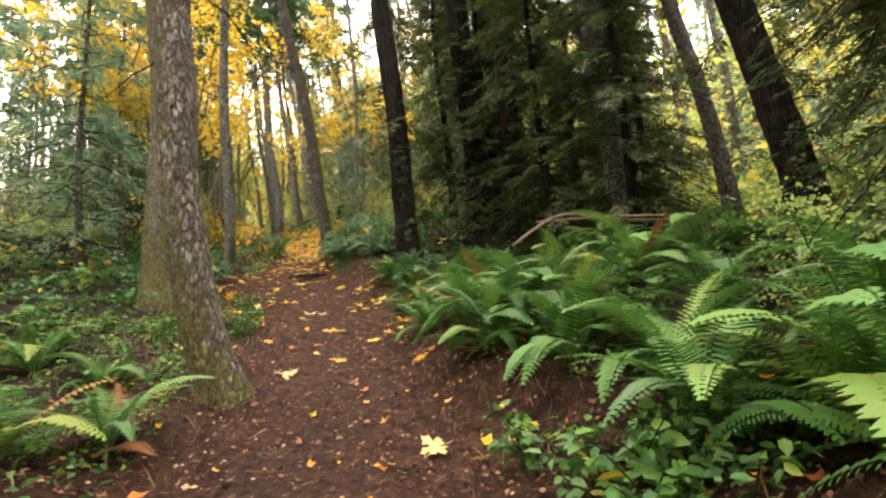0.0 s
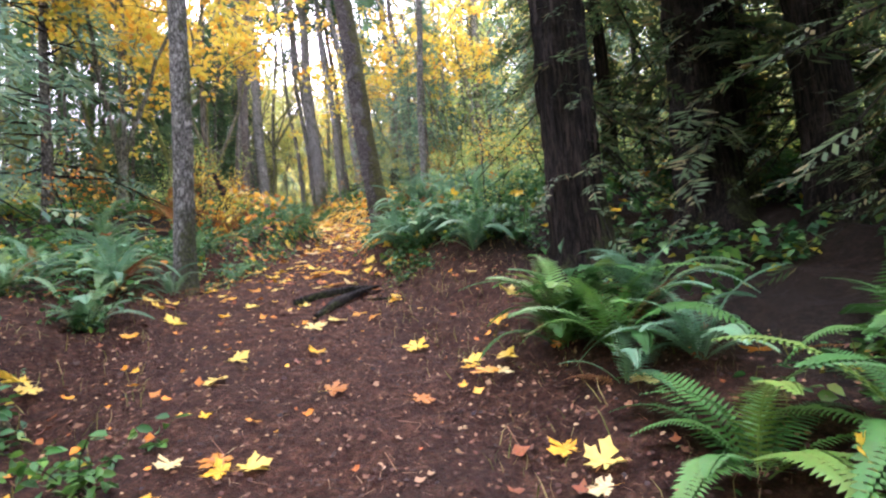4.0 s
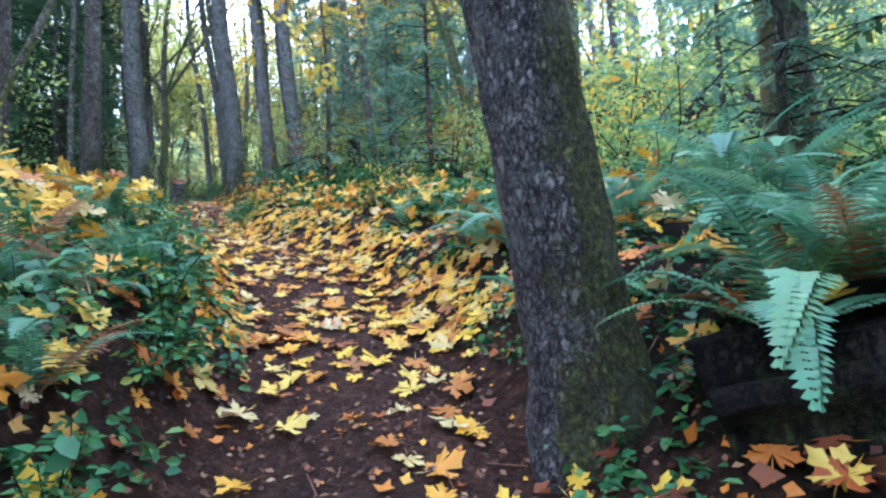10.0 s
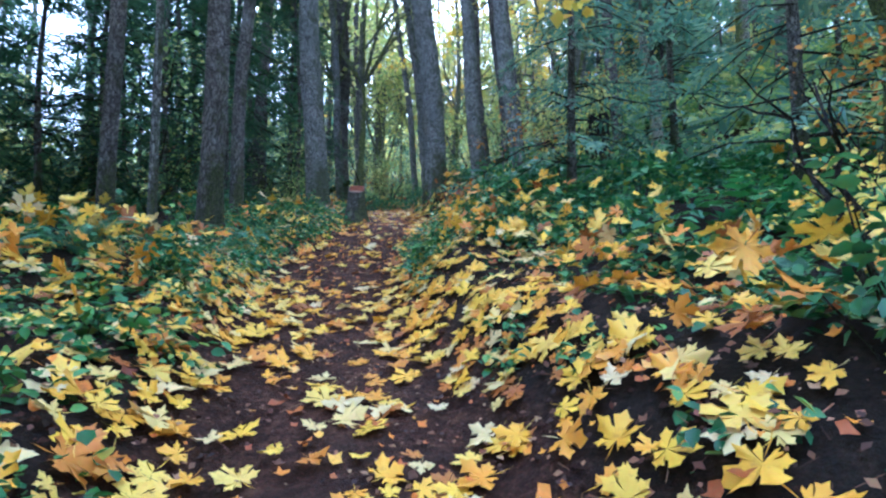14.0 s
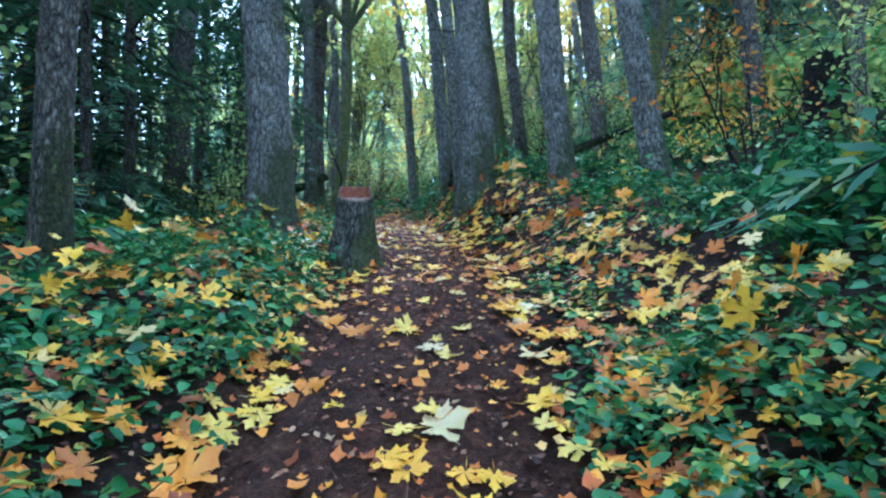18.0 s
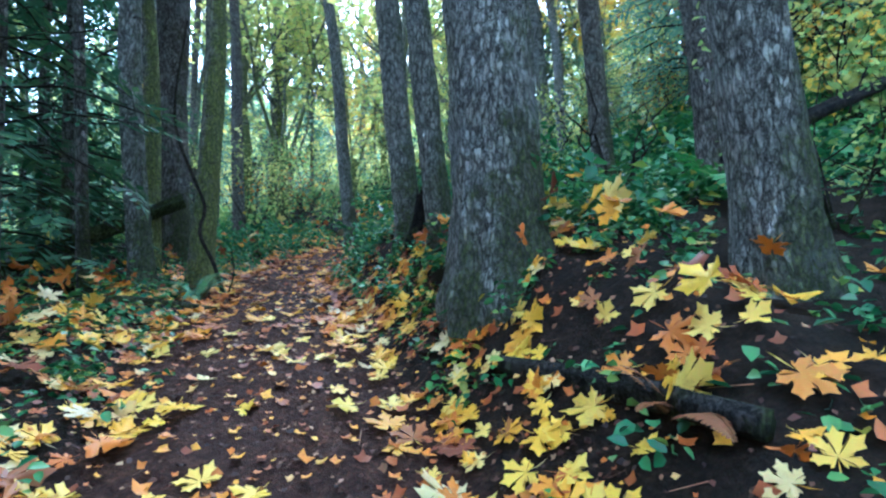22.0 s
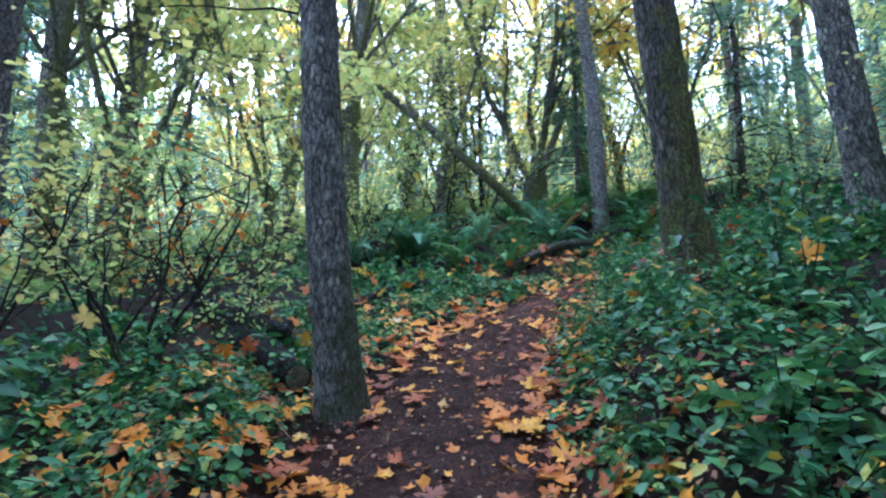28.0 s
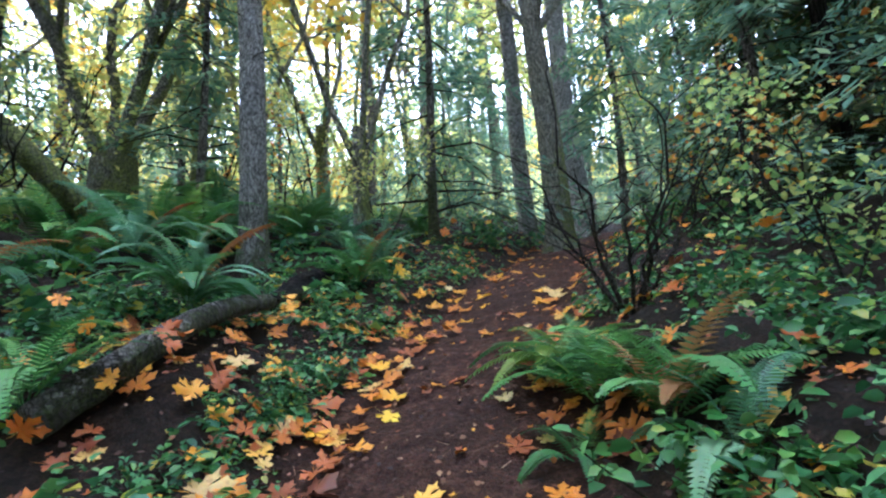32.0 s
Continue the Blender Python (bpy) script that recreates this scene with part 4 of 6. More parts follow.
# the wood further off
wood = np.random.RandomState(5)
far_firs = []
for k in range(4):
    t = thing("fir_tree", 0, 0, 0, "tall slender conifer standing further off in the wood", "tree", "trees of the wood")
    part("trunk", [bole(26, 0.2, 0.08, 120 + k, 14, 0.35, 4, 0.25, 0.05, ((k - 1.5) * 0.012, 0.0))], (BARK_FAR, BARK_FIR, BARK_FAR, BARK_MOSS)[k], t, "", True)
    part("branchwork", crown_wood[k % 3], None, t, kind="stuff")
    part("crown", crown_green[(k + 1) % 3], None, t, kind="stuff")
    part("dead_branchwork", snags[k % 3], None, t, kind="stuff")
    far_firs.append(t)
GOLD_SPOTS = [(-6.8, 52.6, 0, 1.1), (-12.6, 55.2, 1, 1.0), (-19.3, 51.6, 1, 1.0), (-16.4, 50.6, 4, 0.9), (-9.8, 20.6, 0, 1.1), (-10.6, 24.2, 3, 1.2), (-9.0, 17.4, 3, 0.9), (-2.6, 28.6, 0, 1.1), (-12.2, 18.2, 0, 1.2), (-14.6, 24.0, 0, 1.4), (-4.6, 36.5, 0, 1.3), (-7.0, 40.5, 3, 1.3),
              (-21.5, 43.0, 1, 1.3), (-18.8, 49.8, 1, 1.3), (-16.0, 55.2, 1, 1.4), (-13.2, 64.0, 0, 1.5), (-7.4, 57.4, 0, 1.5), (-5.4, 59.0, 0, 1.3), (-22.5, 56.5, 1, 1.5), (-15.4, 58.6, 1, 1.3), (-18.2, 61.5, 0, 1.5), (0.6, 58.6, 1, 1.5), (2.2, 50.2, 1, 1.4), (4.6, 47.8, 2, 1.5), (6.2, 55.2, 1, 1.5), (9.4, 50.6, 1, 1.6), (12.4, 53.4, 0, 1.6), (-23.0, 50.4, 1, 1.5), (-22.4, 54.6, 1, 1.4), (3.0, 64.8, 0, 1.6), (8.8, 56.6, 1, 1.5), (6.6, 61.8, 1, 1.6), (-4.2, 57.2, 1, 1.4), (-2.6, 45.2, 2, 1.1)]
for k, (x, y, kind, size) in enumerate(GOLD_SPOTS):
    place(maples[kind], x, y, k * 83, size)
    SPOTS.append((x, y))
made = 0
for tries in range(6000):
    x, y = wood.uniform(-52, 36), wood.uniform(-6, 98)
    z0, d, s = beside(x, y)
    d = float(d[0])
    if abs(d) < 5.2 or (abs(d) > 30 and wood.rand() < 0.35):
        continue
    if min((x - a) ** 2 + (y - b) ** 2 for a, b in SPOTS) < (1.7 if abs(d) < 14 else 2.6) ** 2:
        continue
    SPOTS.append((x, y))
    pick = wood.rand()
    if pick < 0.48:
        place(far_firs[wood.randint(4)], x, y, wood.uniform(0, 360), wood.uniform(0.7, 1.15))
    elif pick < 0.88 and abs(d) > 7.5:
        warm = 0.32 if y < 36 else 0.25
        k = wood.choice((0, 3)) if wood.rand() < warm else wood.choice((1, 1, 4, 2))
        place(maples[k], x, y, wood.uniform(0, 360), wood.uniform(0.7, 1.5))
    else:
        place(young[wood.choice((0, 2, 4))], x, y, wood.uniform(0, 360), wood.uniform(0.6, 1.2))
    made += 1
    if made >= 270:
        break

# the forked, arching maple up the slope and the leaning dead trunk before it
w, g = broadleaf(97, 0.9, 4, 6.4, 3, 1500, 0.14, 0.13, 0.42, 0.3)
t = thing("forked_maple", -9.6, 55.7, height_at(-9.6, 55.7), "mossy maple forked into many arching limbs with sparse lime leaves", "tree")
part("trunk", [bole(1.2, 0.42, 0.34, 97, 24, 0.1, 1.2)], BARK_MOSS, t, "", True)
part("limbwork", w, BARK_MOSS, t, "", True, "stuff")
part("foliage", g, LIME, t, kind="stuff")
p = np.array([(-10.2, 53.6, 12.9), (-11.3, 53.62, 14.0), (-12.85, 53.7, 15.4), (-14.5, 53.8, 16.8), (-17.0, 53.9, 18.9)])
t = thing("leaning_dead_trunk", -10.2, 53.6, height_at(-10.2, 53.6), "long dead mossy trunk leaning across the slope", "dead tree")
part("trunk", [tube(p - np.array(t.location), [0.15, 0.14, 0.125, 0.105, 0.06], 12)], BARK_MOSS, t, "", True)

# leafy depths of the wood, too far off to tell the trees apart
card = (np.array([(0, 0, 0), (-0.5, 0.45, 0.1), (0, 1.05, -0.1), (0.5, 0.5, 0.06)]), np.array([(0, 3, 2, 1)]))
for name, mat, label, clumps, seed in (("golden_depths", GOLD, "golden autumn foliage deep in the wood", 700, 1), ("lime_depths", LIME, "lime-yellow foliage deep in the wood, paled in its colour like haze", 2300, 2), ("green_depths", NEEDLE_HAZED, "green conifer foliage deep in the wood with haze in its colour", 2300, 3)):
    r = np.random.RandomState(700 + seed)
    i = r.randint(0, len(LINE), clumps)
    d = r.uniform(12, 46, clumps) * r.choice((-1, 1), clumps)
    ahead = r.rand(clumps) < 0.45
    x = np.where(ahead, r.uniform(-45, 42, clumps), LINE[i, 0] + d * TAN[i, 1])
    y = np.where(ahead, r.uniform(58, 105, clumps), LINE[i, 1] - d * TAN[i, 0])
    keep = np.abs(beside(x, y)[1]) > 11
    x, y = x[keep], y[keep]
    z = ground(x, y) + 0.5 + r.uniform(0, 1, len(x)) ** 1.6 * np.where(ahead[keep], 13, 8)
    n = 24
    at = np.repeat(np.column_stack([x, y, z]), n, 0) + r.normal(0, 1, (len(x) * n, 3)) * (1.2, 1.2, 0.6)
    m = len(at)
    tagged(new(name, mesh_of(name, [scatter(card, np.column_stack([at, r.normal(-0.3, 0.5, m), r.normal(0, 0.5, m), r.uniform(0, 6.28, m), r.uniform(0.14, 0.36, m)]))], mat)), label, "foliage", kind="stuff")


# the far side of the valley: an added wall of tall trees, haze painted in, that closes the view all round
def far_wood():
    m, nt, p = fresh("far_wood", 1.0, 0.0)
    tc, tall_vec = coords(nt, (1, 1, 0.22))
    # pale ramp: distance haze mixed into the autumn colours
    clump = ramp_node(nt, [(0.3, (0.09, 0.13, 0.1)), (0.48, (0.17, 0.22, 0.13)), (0.62, (0.32, 0.33, 0.14)), (0.78, (0.44, 0.38, 0.13))])
    nt.links.new(noise_node(nt, tc.outputs["Object"], 0.22, 8, 0.75).outputs["Fac"], clump.inputs[0])
    stem = ramp_node(nt, [(0.46, (0.45, 0.45, 0.48)), (0.54, (1, 1, 1))])
    nt.links.new(noise_node(nt, tall_vec, 0.9, 5, 0.7).outputs["Fac"], stem.inputs[0])
    grain = noise_node(nt, tc.outputs["Object"], 1.6, 6, 0.8)
    tone = blend(nt, 0.7, clump.outputs[0], stem.outputs[0], "MULTIPLY")
    nt.links.new(blend(nt, 0.6, tone, grain.outputs["Fac"], "OVERLAY"), p.inputs["Base Color"])
    r = np.random.RandomState(77)
    cols, rows = 1400, 16
    a = np.arange(cols) * 2 * np.pi / cols
    # lower towards the open valley in the west
    height = 27 + 5 * np.sin(3 * a + 1.2) + 3 * np.sin(11 * a) - 11 * np.exp(-((np.mod(a - 2.6 + np.pi, 2 * np.pi) - np.pi) / 0.5) ** 2)
    spire = np.abs(((np.arange(cols) * 0.29) % 1) - 0.5) * 9 + r.uniform(-2, 2, cols) + np.repeat(r.uniform(-5, 4, cols // 7), 7)
    height = height + spire
    t = np.linspace(0, 1, rows)[:, None]
    bulge = 72 + 2.5 * np.sin(a * 57 + 4 * t) * (1 - t) + r.normal(0, 0.5, (rows, cols)) + 4 * t
    X, Y = -8 + bulge * np.cos(a), 42 + bulge * np.sin(a)
    foot = ground(-8 + 72 * np.cos(a), 42 + 72 * np.sin(a))
    Z = np.clip(foot, 0, 16)[None, :] - 6 + t * (height + 6)
    i, j = np.meshgrid(np.arange(rows - 1), np.arange(cols), indexing="ij")
    k = (j + 1) % cols
    q = np.stack([i * cols + j, i * cols + k, (i + 1) * cols + k, (i + 1) * cols + j], -1).reshape(-1, 4)
    tagged(new("backdrop", mesh_of("backdrop", [(np.stack([X, Y, Z], -1).reshape(-1, 3), q)], m)), "backdrop of tall far trees in autumn colour with painted haze", "far wood", kind="structure")


far_wood()


# ---- stumps, logs and sticks ----
def stump(x, y, radius, height, seed, label, sawn=True, turn=None, notch=0.13):
    """A stump; a sawn one slopes from a high back over a splintered face to a low ledge in front."""
    r = np.random.RandomState(seed)
    t = thing("tree_stump", x, y, height_at(x, y), label, "stump", turn=r.uniform(0, 360) if turn is None else turn)
    v, q = bole(height, radius * 1.12, radius, seed, 44, 0.04, height, 0.8, 0.07, roots=5, sink=0.25)
    if not sawn:
        v[-44:, 2] += r.uniform(-0.14, 0.1, 44)
        v[-88:-44, 2] += r.uniform(-0.05, 0.03, 44)
        part("stump_body", [(v, q)], ROT, t, "", True)
        return t
    ring = v[-44:].copy()
    cut = lambda yy: height - notch * ramp(0.75 * radius, -0.15 * radius, yy) - 0.45 * np.maximum(-0.15 * radius - yy, 0)
    v[:, 2] = np.minimum(v[:, 2], cut(v[:, 1]))
    part("stump_body", [(v, q)], BARK_STUMP, t, "", True)
    rows = []
    for f, dz in ((1.0, 0.0), (0.97, 0.008), (0.88, 0.006), (0.74, 0.0), (0.58, 0.0), (0.4, 0.0), (0.2, 0.0), (0.02, 0.0)):
        w = ring * (f, f, 1)
        w[:, 2] = cut(w[:, 1]) + dz + r.uniform(-0.005, 0.005, 44)
        rows.append(w)
    top = np.vstack(rows)
    i, j = np.meshgrid(np.arange(7), np.arange(44), indexing="ij")
    k = (j + 1) % 44
    faces = np.stack([i * 44 + j, i * 44 + k, (i + 1) * 44 + k, (i + 1) * 44 + j], -1).reshape(-1, 4)
    mid = top[faces].mean(1)[:, 1] / radius
    outer = faces[:, 0] < 88
    part("pale_rim", [(top, faces[outer])], RIM, t, "weathered sawn outer rim")
    part("sawn_ledge", [(top, faces[~outer & (mid < -0.2)])], SAP, t, "pale pinkish sawn ledge")
    part("splintered_face", [(top, faces[~outer & (mid >= -0.2)])], CUT_WOOD, t, "reddish-brown splintered heartwood")
    return t


stump(-10.92, 31.76, 0.165, 0.84, 31, "sawn stump with reddish cut top and grey bark beside the trail", turn=24)
stump(-5.95, 33.95, 0.21, 1.25, 32, "broken dark rotten stump among the shrubs", False)
stump(-11.27, 37.6, 0.13, 0.42, 33, "black rotten stump with a mossy top between two trunks", False)
# added black shape in place of a dark void on the bank
stump(-9.7, 40.2, 0.3, 0.22, 34, "low black stump standing in for a dark void on the bank", False)


def log(points, radii, label, name="fallen_log", mat=None, category="log", cut=False, lift=0.0):
    p = np.array([(x, y, height_at(x, y) + h + lift) for x, y, h in points])
    fine = spline(p, 0.08)
    rad = np.interp(np.linspace(0, 1, len(fine)), np.linspace(0, 1, len(radii)), radii)
    rad = rad * (1 + 0.03 * np.sin(np.arange(len(fine)) * 0.35) + 0.03 * rng.normal(size=len(fine)))
    fine = fine + rng.normal(0, 0.03, fine.shape) * rad[:, None]
    t = thing(name, *p[0], label, category)
    sides = 14 if max(radii) < 0.15 else 26
    v, *faces = tube(fine - p[0], rad, sides)
    # ridges and hollows along the wood
    ring, turn = np.meshgrid(np.arange(len(fine)), np.arange(sides) * 2 * np.pi / sides, indexing="ij")
    ph = rng.uniform(0, 6.28, 6)
    dent = sum(np.sin(f * turn + ring * w + ph[k] + np.sin(ring * 0.21 + k)) for k, (f, w) in enumerate(((2, 0.09), (3, -0.13), (5, 0.17), (7, -0.05), (9, 0.31), (11, 0.12)))) / 6
    core = np.repeat(fine - p[0], sides, 0)
    n = len(core)
    v[:n] += (v[:n] - core) * (dent.reshape(-1, 1) * (0.35 if max(radii) < 0.15 else 0.6))
    part("wood", [(v, *faces)], mat or BARK_WET, t, "", True)
    if cut:
        e = fine[0] - p[0]
        w = (fine[0] - fine[1]) / np.linalg.norm(fine[0] - fine[1])
        part("sawn_end", [tube(np.array([e + w * 0.002, e + w * 0.006, e + w * 0.012]), [rad[0] * 0.86, rad[0] * 0.84, rad[0] * 0.8], 14)], SAP, t, "pale sawn end")
    return t


log([(-3.42, 12.25, 0.05), (-3.25, 12.5, 0.06), (-2.98, 12.8, 0.08), (-2.72, 13.05, 0.06)], [0.035, 0.045, 0.035, 0.02], "dark wet fallen branch lying on the trail", "fallen_branch", category="branch")
log([(-3.06, 11.8, 0.03), (-2.98, 12.2, 0.08), (-2.86, 12.55, 0.1), (-2.8, 12.95, 0.08)], [0.03, 0.04, 0.035, 0.022], "dark wet forked branch lying on the trail", "fallen_branch", category="branch")
log([(-2.76, 12.6, 0.03), (-2.5, 12.62, 0.04)], [0.018, 0.012], "short dark stick on the trail", "stick", category="stick")
log([(1.1, 7.6, 0.6), (1.9, 7.75, 0.75), (2.8, 7.9, 0.6), (3.8, 8.1, 0.5)], [0.016, 0.02, 0.022, 0.018], "pale dead branch lying across the ferns", "fallen_branch", SAP, "branch")
log([(1.6, 8.2, 0.8), (2.4, 7.7, 0.75), (3.1, 7.0, 0.55)], [0.014, 0.018, 0.012], "pale dead branch lying across the ferns", "fallen_branch", SAP, "branch")
log([(-6.8, 17.9, 0.0), (-7.1, 18.1, 0.5), (-7.5, 18.4, 1.1)], [0.09, 0.075, 0.05], "dark broken snag leaning over the shrubs", "broken_snag", ROT, "dead tree")
# rotten log; its black face also stands in for the shaded undercut
log([(-3.3, 17.4, 0.02), (-2.75, 17.16, 0.06), (-2.2, 16.98, 0.02), (-1.7, 16.85, -0.12)], [0.22, 0.24, 0.22, 0.16], "black rotten nurse log under overhanging ferns", mat=ROT)
log([(-3.15, 16.98, 0.02), (-2.8, 16.86, 0.05), (-2.4, 16.78, 0.03)], [0.05, 0.075, 0.05], "reddish rotten wood broken from the nurse log", "rotten_wood", CUT_WOOD, "rotten wood")
log([(-10.41, 34.82, 0.05), (-9.9, 34.32, 0.06), (-9.56, 33.84, 0.06)], [0.045, 0.055, 0.05], "dark mossy pole lying along the slope", mat=BARK_WET)
log([(-14.65, 38.35, 1.0), (-15.3, 38.0, 0.65), (-16.3, 37.4, 0.25)], [0.09, 0.085, 0.08], "dark broken log propped between trunks", mat=ROT)
log([(-14.5, 43.85, 0.12), (-14.9, 44.5, 0.14), (-15.4, 45.4, 0.16)], [0.1, 0.1, 0.09], "sawn log with dark bark beside the trail", cut=True)
log([(-14.75, 45.2, 0.14), (-15.4, 45.8, 0.14), (-16.2, 46.6, 0.16)], [0.11, 0.11, 0.1], "sawn log with dark bark beside the trail", cut=True)
log([(-11.9, 48.87, 0.1), (-11.2, 49.3, 0.17), (-10.6, 49.75, 0.2), (-9.95, 50.2, 0.2)], [0.085, 0.08, 0.075, 0.065], "long weathered grey log beside the trail", mat=BARK_FAR)
log([(-14.7, 46.1, 0.1), (-13.8, 47.2, 0.12), (-12.9, 48.3, 0.1)], [0.06, 0.06, 0.04], "dark pole lying in the leaves")
log([(-12.35, 47.95, 0.06), (-12.0, 48.3, 0.06)], [0.05, 0.045], "short dark stick in the leaves", "stick", category="stick")
log([(-8.9, 35.9, 0.45), (-8.1, 36.4, 0.7), (-7.2, 36.9, 0.9)], [0.06, 0.06, 0.05], "dark log resting on the bank", mat=ROT)
log([(-14.2, 35.3, 0.06), (-13.8, 36.1, 0.08), (-13.3, 36.9, 0.05)], [0.03, 0.03, 0.02], "grey fallen pole beside the trail", mat=BARK_FAR)
log([(-9.6, 50.7, 0.1), (-9.0, 51.0, 0.15), (-8.3, 51.2, 0.12)], [0.12, 0.12, 0.1], "rotten dark log on the slope", mat=ROT)


def stems(x, y, count, height, seed, label, spread=0.35, leaves=None):
    """A clump of thin bent stems."""
    r = np.random.RandomState(seed)
    t = thing("bare_shrub", x, y, height_at(x, y) - 0.05, label, "shrub")
    for k in range(count):
        a = r.uniform(0, 6.28)
        l = height * r.uniform(0.6, 1.1)
        p = branch_line((0.05 * np.cos(a), 0.05 * np.sin(a), 0), (spread * np.cos(a), spread * np.sin(a), 1), l, r.uniform(-0.15, 0.25), 8, r.randint(1 << 30), 0.16)
        pieces = [tube(p, np.linspace(0.018, 0.006, 8), 6)]
        for b in range(3):
            j = r.randint(3, 8)
            pieces.append(tube(branch_line(p[j], (*r.normal(0, 0.7, 2), 0.6), l * 0.35, 0.0, 6, r.randint(1 << 30), 0.14), np.linspace(0.008, 0.003, 6), 4))
        part("stem", pieces, TWIG, t, "", True)
    return t


stems(-8.7, 47.45, 11, 1.5, 51, "bare many-stemmed dark shrub at the trail's bend", 0.5)
vine = thing("twisted_sapling", -13.75, 37.8, height_at(-13.75, 37.8) - 0.05, "single twisted bare sapling stem beside the trail", "sapling")
bend = spline([(0, 0, 0), (-0.15, 0.02, 0.42), (-0.32, 0.0, 0.8), (-0.27, 0.03, 1.1), (-0.4, 0.0, 1.48), (-0.57, -0.03, 1.95), (-0.63, 0, 2.45), (-0.5, 0.05, 3.4)], 0.08)
part("stem", [tube(bend, np.linspace(0.026, 0.012, len(bend)), 8)], TWIG, vine, "", True)
part("twig", [tube(spline([(0, 0, 0.0), (0.09, 0.03, 0.3), (0.05, 0.05, 0.62)], 0.06), np.linspace(0.012, 0.005, len(spline([(0, 0, 0.0), (0.09, 0.03, 0.3), (0.05, 0.05, 0.62)], 0.06))), 6)], TWIG, vine, "", True)
stems(-12.0, 51.6, 4, 1.6, 53, "thin bare dark shrub on the slope", 0.3)
stems(-13.2, 52.2, 4, 1.9, 54, "thin bare dark shrub on the slope", 0.35)
stems(-15.6, 43.9, 6, 1.7, 55, "thin dark shrub stems with few leaves", 0.45)
stems(-7.1, 33.0, 5, 1.9, 56, "thin dark shrub stems on the bank", 0.4)
stems(-9.6, 36.2, 4, 1.2, 57, "thin dark shrub stems on the bank", 0.35)
stems(-4.6, 23.8, 3, 1.1, 58, "thin dark shrub stems among yellow leaves", 0.35)

SPRIGS_AT = [(-4.3, 24.2, 0, 0.55), (2.5, 3.4, 2, 0.5), (2.1, 2.5, 2, 0.42), (-6.0, 15.4, 0, 0.6), (-7.0, 17.2, 1, 0.7), (-6.6, 16.0, 1, 0.55), (-7.8, 14.8, 1, 0.9), (-16.2, 44.6, 1, 1.0), (-15.4, 45.2, 2, 0.95), (-17.2, 46.8, 2, 1.1), (-16.4, 43.4, 3, 0.9),
             (-15.9, 48.2, 3, 1.2), (-17.8, 49.6, 2, 1.3), (-19.0, 47.4, 3, 1.2), (-14.8, 49.6, 3, 0.9), (-14.5, 54.2, 3, 2.0), (-12.4, 55.8, 3, 2.0), (-11.0, 57.2, 3, 2.2), (-15.8, 56.2, 3, 2.2), (-7.0, 57.4, 3, 2.0), (-5.0, 56.2, 3, 2.0), (-13.2, 56.0, 2, 1.8), (-6.2, 58.6, 2, 2.2), (-8.2, 36.0, 2, 0.8), (-6.9, 35.2, 0, 0.8), (-7.2, 32.2, 1, 0.9), (-5.9, 32.4, 2, 0.9), (-9.8, 42.3, 2, 0.9), (-9.0, 43.6, 3, 0.9),
             (-8.0, 44.2, 2, 1.0), (-6.7, 47.0, 1, 0.9), (-8.6, 46.2, 2, 0.8), (-5.0, 48.0, 2, 0.9), (-6.5, 52.4, 3, 1.0), (-9.0, 58.0, 2, 1.2), (-3.0, 54.5, 2, 1.1), (-1.6, 21.2, 2, 0.9), (-2.6, 25.6, 2, 0.9), (-3.3, 27.1, 1, 0.8),
             (-1.4, 14.4, 2, 0.8), (-0.2, 16.6, 2, 0.9), (-9.2, 19.4, 2, 0.9), (-8.4, 20.6, 0, 0.8), (-9.4, 22.3, 2, 1.0), (-11.4, 24.4, 2, 1.1), (-14.6, 34.2, 2, 1.0), (-13.3, 33.0, 2, 0.7), (-18.6, 41.0, 2, 1.2), (-18.4, 43.0, 3, 1.2)]
for k, (x, y, kind, size) in enumerate(SPRIGS_AT):
    place(sprigs[kind], x, y, k * 71, size)
for k in range(70):
    s = rng.randint(20, len(LINE) - 10)
    d = rng.choice((-1, 1)) * rng.uniform(3.2, 10)
    x, y = LINE[s, 0] + d * TAN[s, 1], LINE[s, 1] - d * TAN[s, 0]
    if y < 14 and d > 0:
        continue
    place(sprigs[rng.choice((0, 1, 2, 2, 3, 3))], x, y, rng.uniform(0, 360), rng.uniform(0.7, 1.5))

# ---- ferns ----
fronds = {"sword": [mesh_of("frond", frond(200 + k, 1.0, 0.17, 34, 0.5 + 0.12 * k), FERN_TEAL) for k in range(4)],
          "fresh": [mesh_of("frond", frond(210 + k, 1.0, 0.2, 32, 0.5 + 0.12 * k), FERN) for k in range(4)],
          "dead": [mesh_of("frond", frond(220 + k, 1.0, 0.18, 22, 0.35), FERN_DEAD) for k in range(2)]}


def fern(x, y, kind, size, count, seed, up=0.0):
    r = np.random.RandomState(seed)
    label = {"sword": "deep green sword fern with arching fronds on the bank", "fresh": "bright green sword fern with long arching fronds", "dead": "withered rust-brown fern lying in the undergrowth"}[kind]
    t = thing("sword_fern", x, y, height_at(x, y) - 0.03 + up, label, "fern", "ferns beside the trail", r.uniform(0, 360))
    for k in range(count):
        a = 360 * k / count + r.uniform(-14, 14)
        pool = fronds["dead" if r.rand() < 0.04 else kind]
        ob = part("frond", pool[r.randint(len(pool))], None, t)
        lift = r.uniform(2, 42) if k % 3 else r.uniform(35, 62)
        ob.matrix_basis = pose(0, 0, 0, 0, 0, a) @ pose(0, 0.02, 0, lift, r.uniform(-14, 14), 0) @ Matrix.Scale(size * r.uniform(0.7, 1.1), 4)
    return t


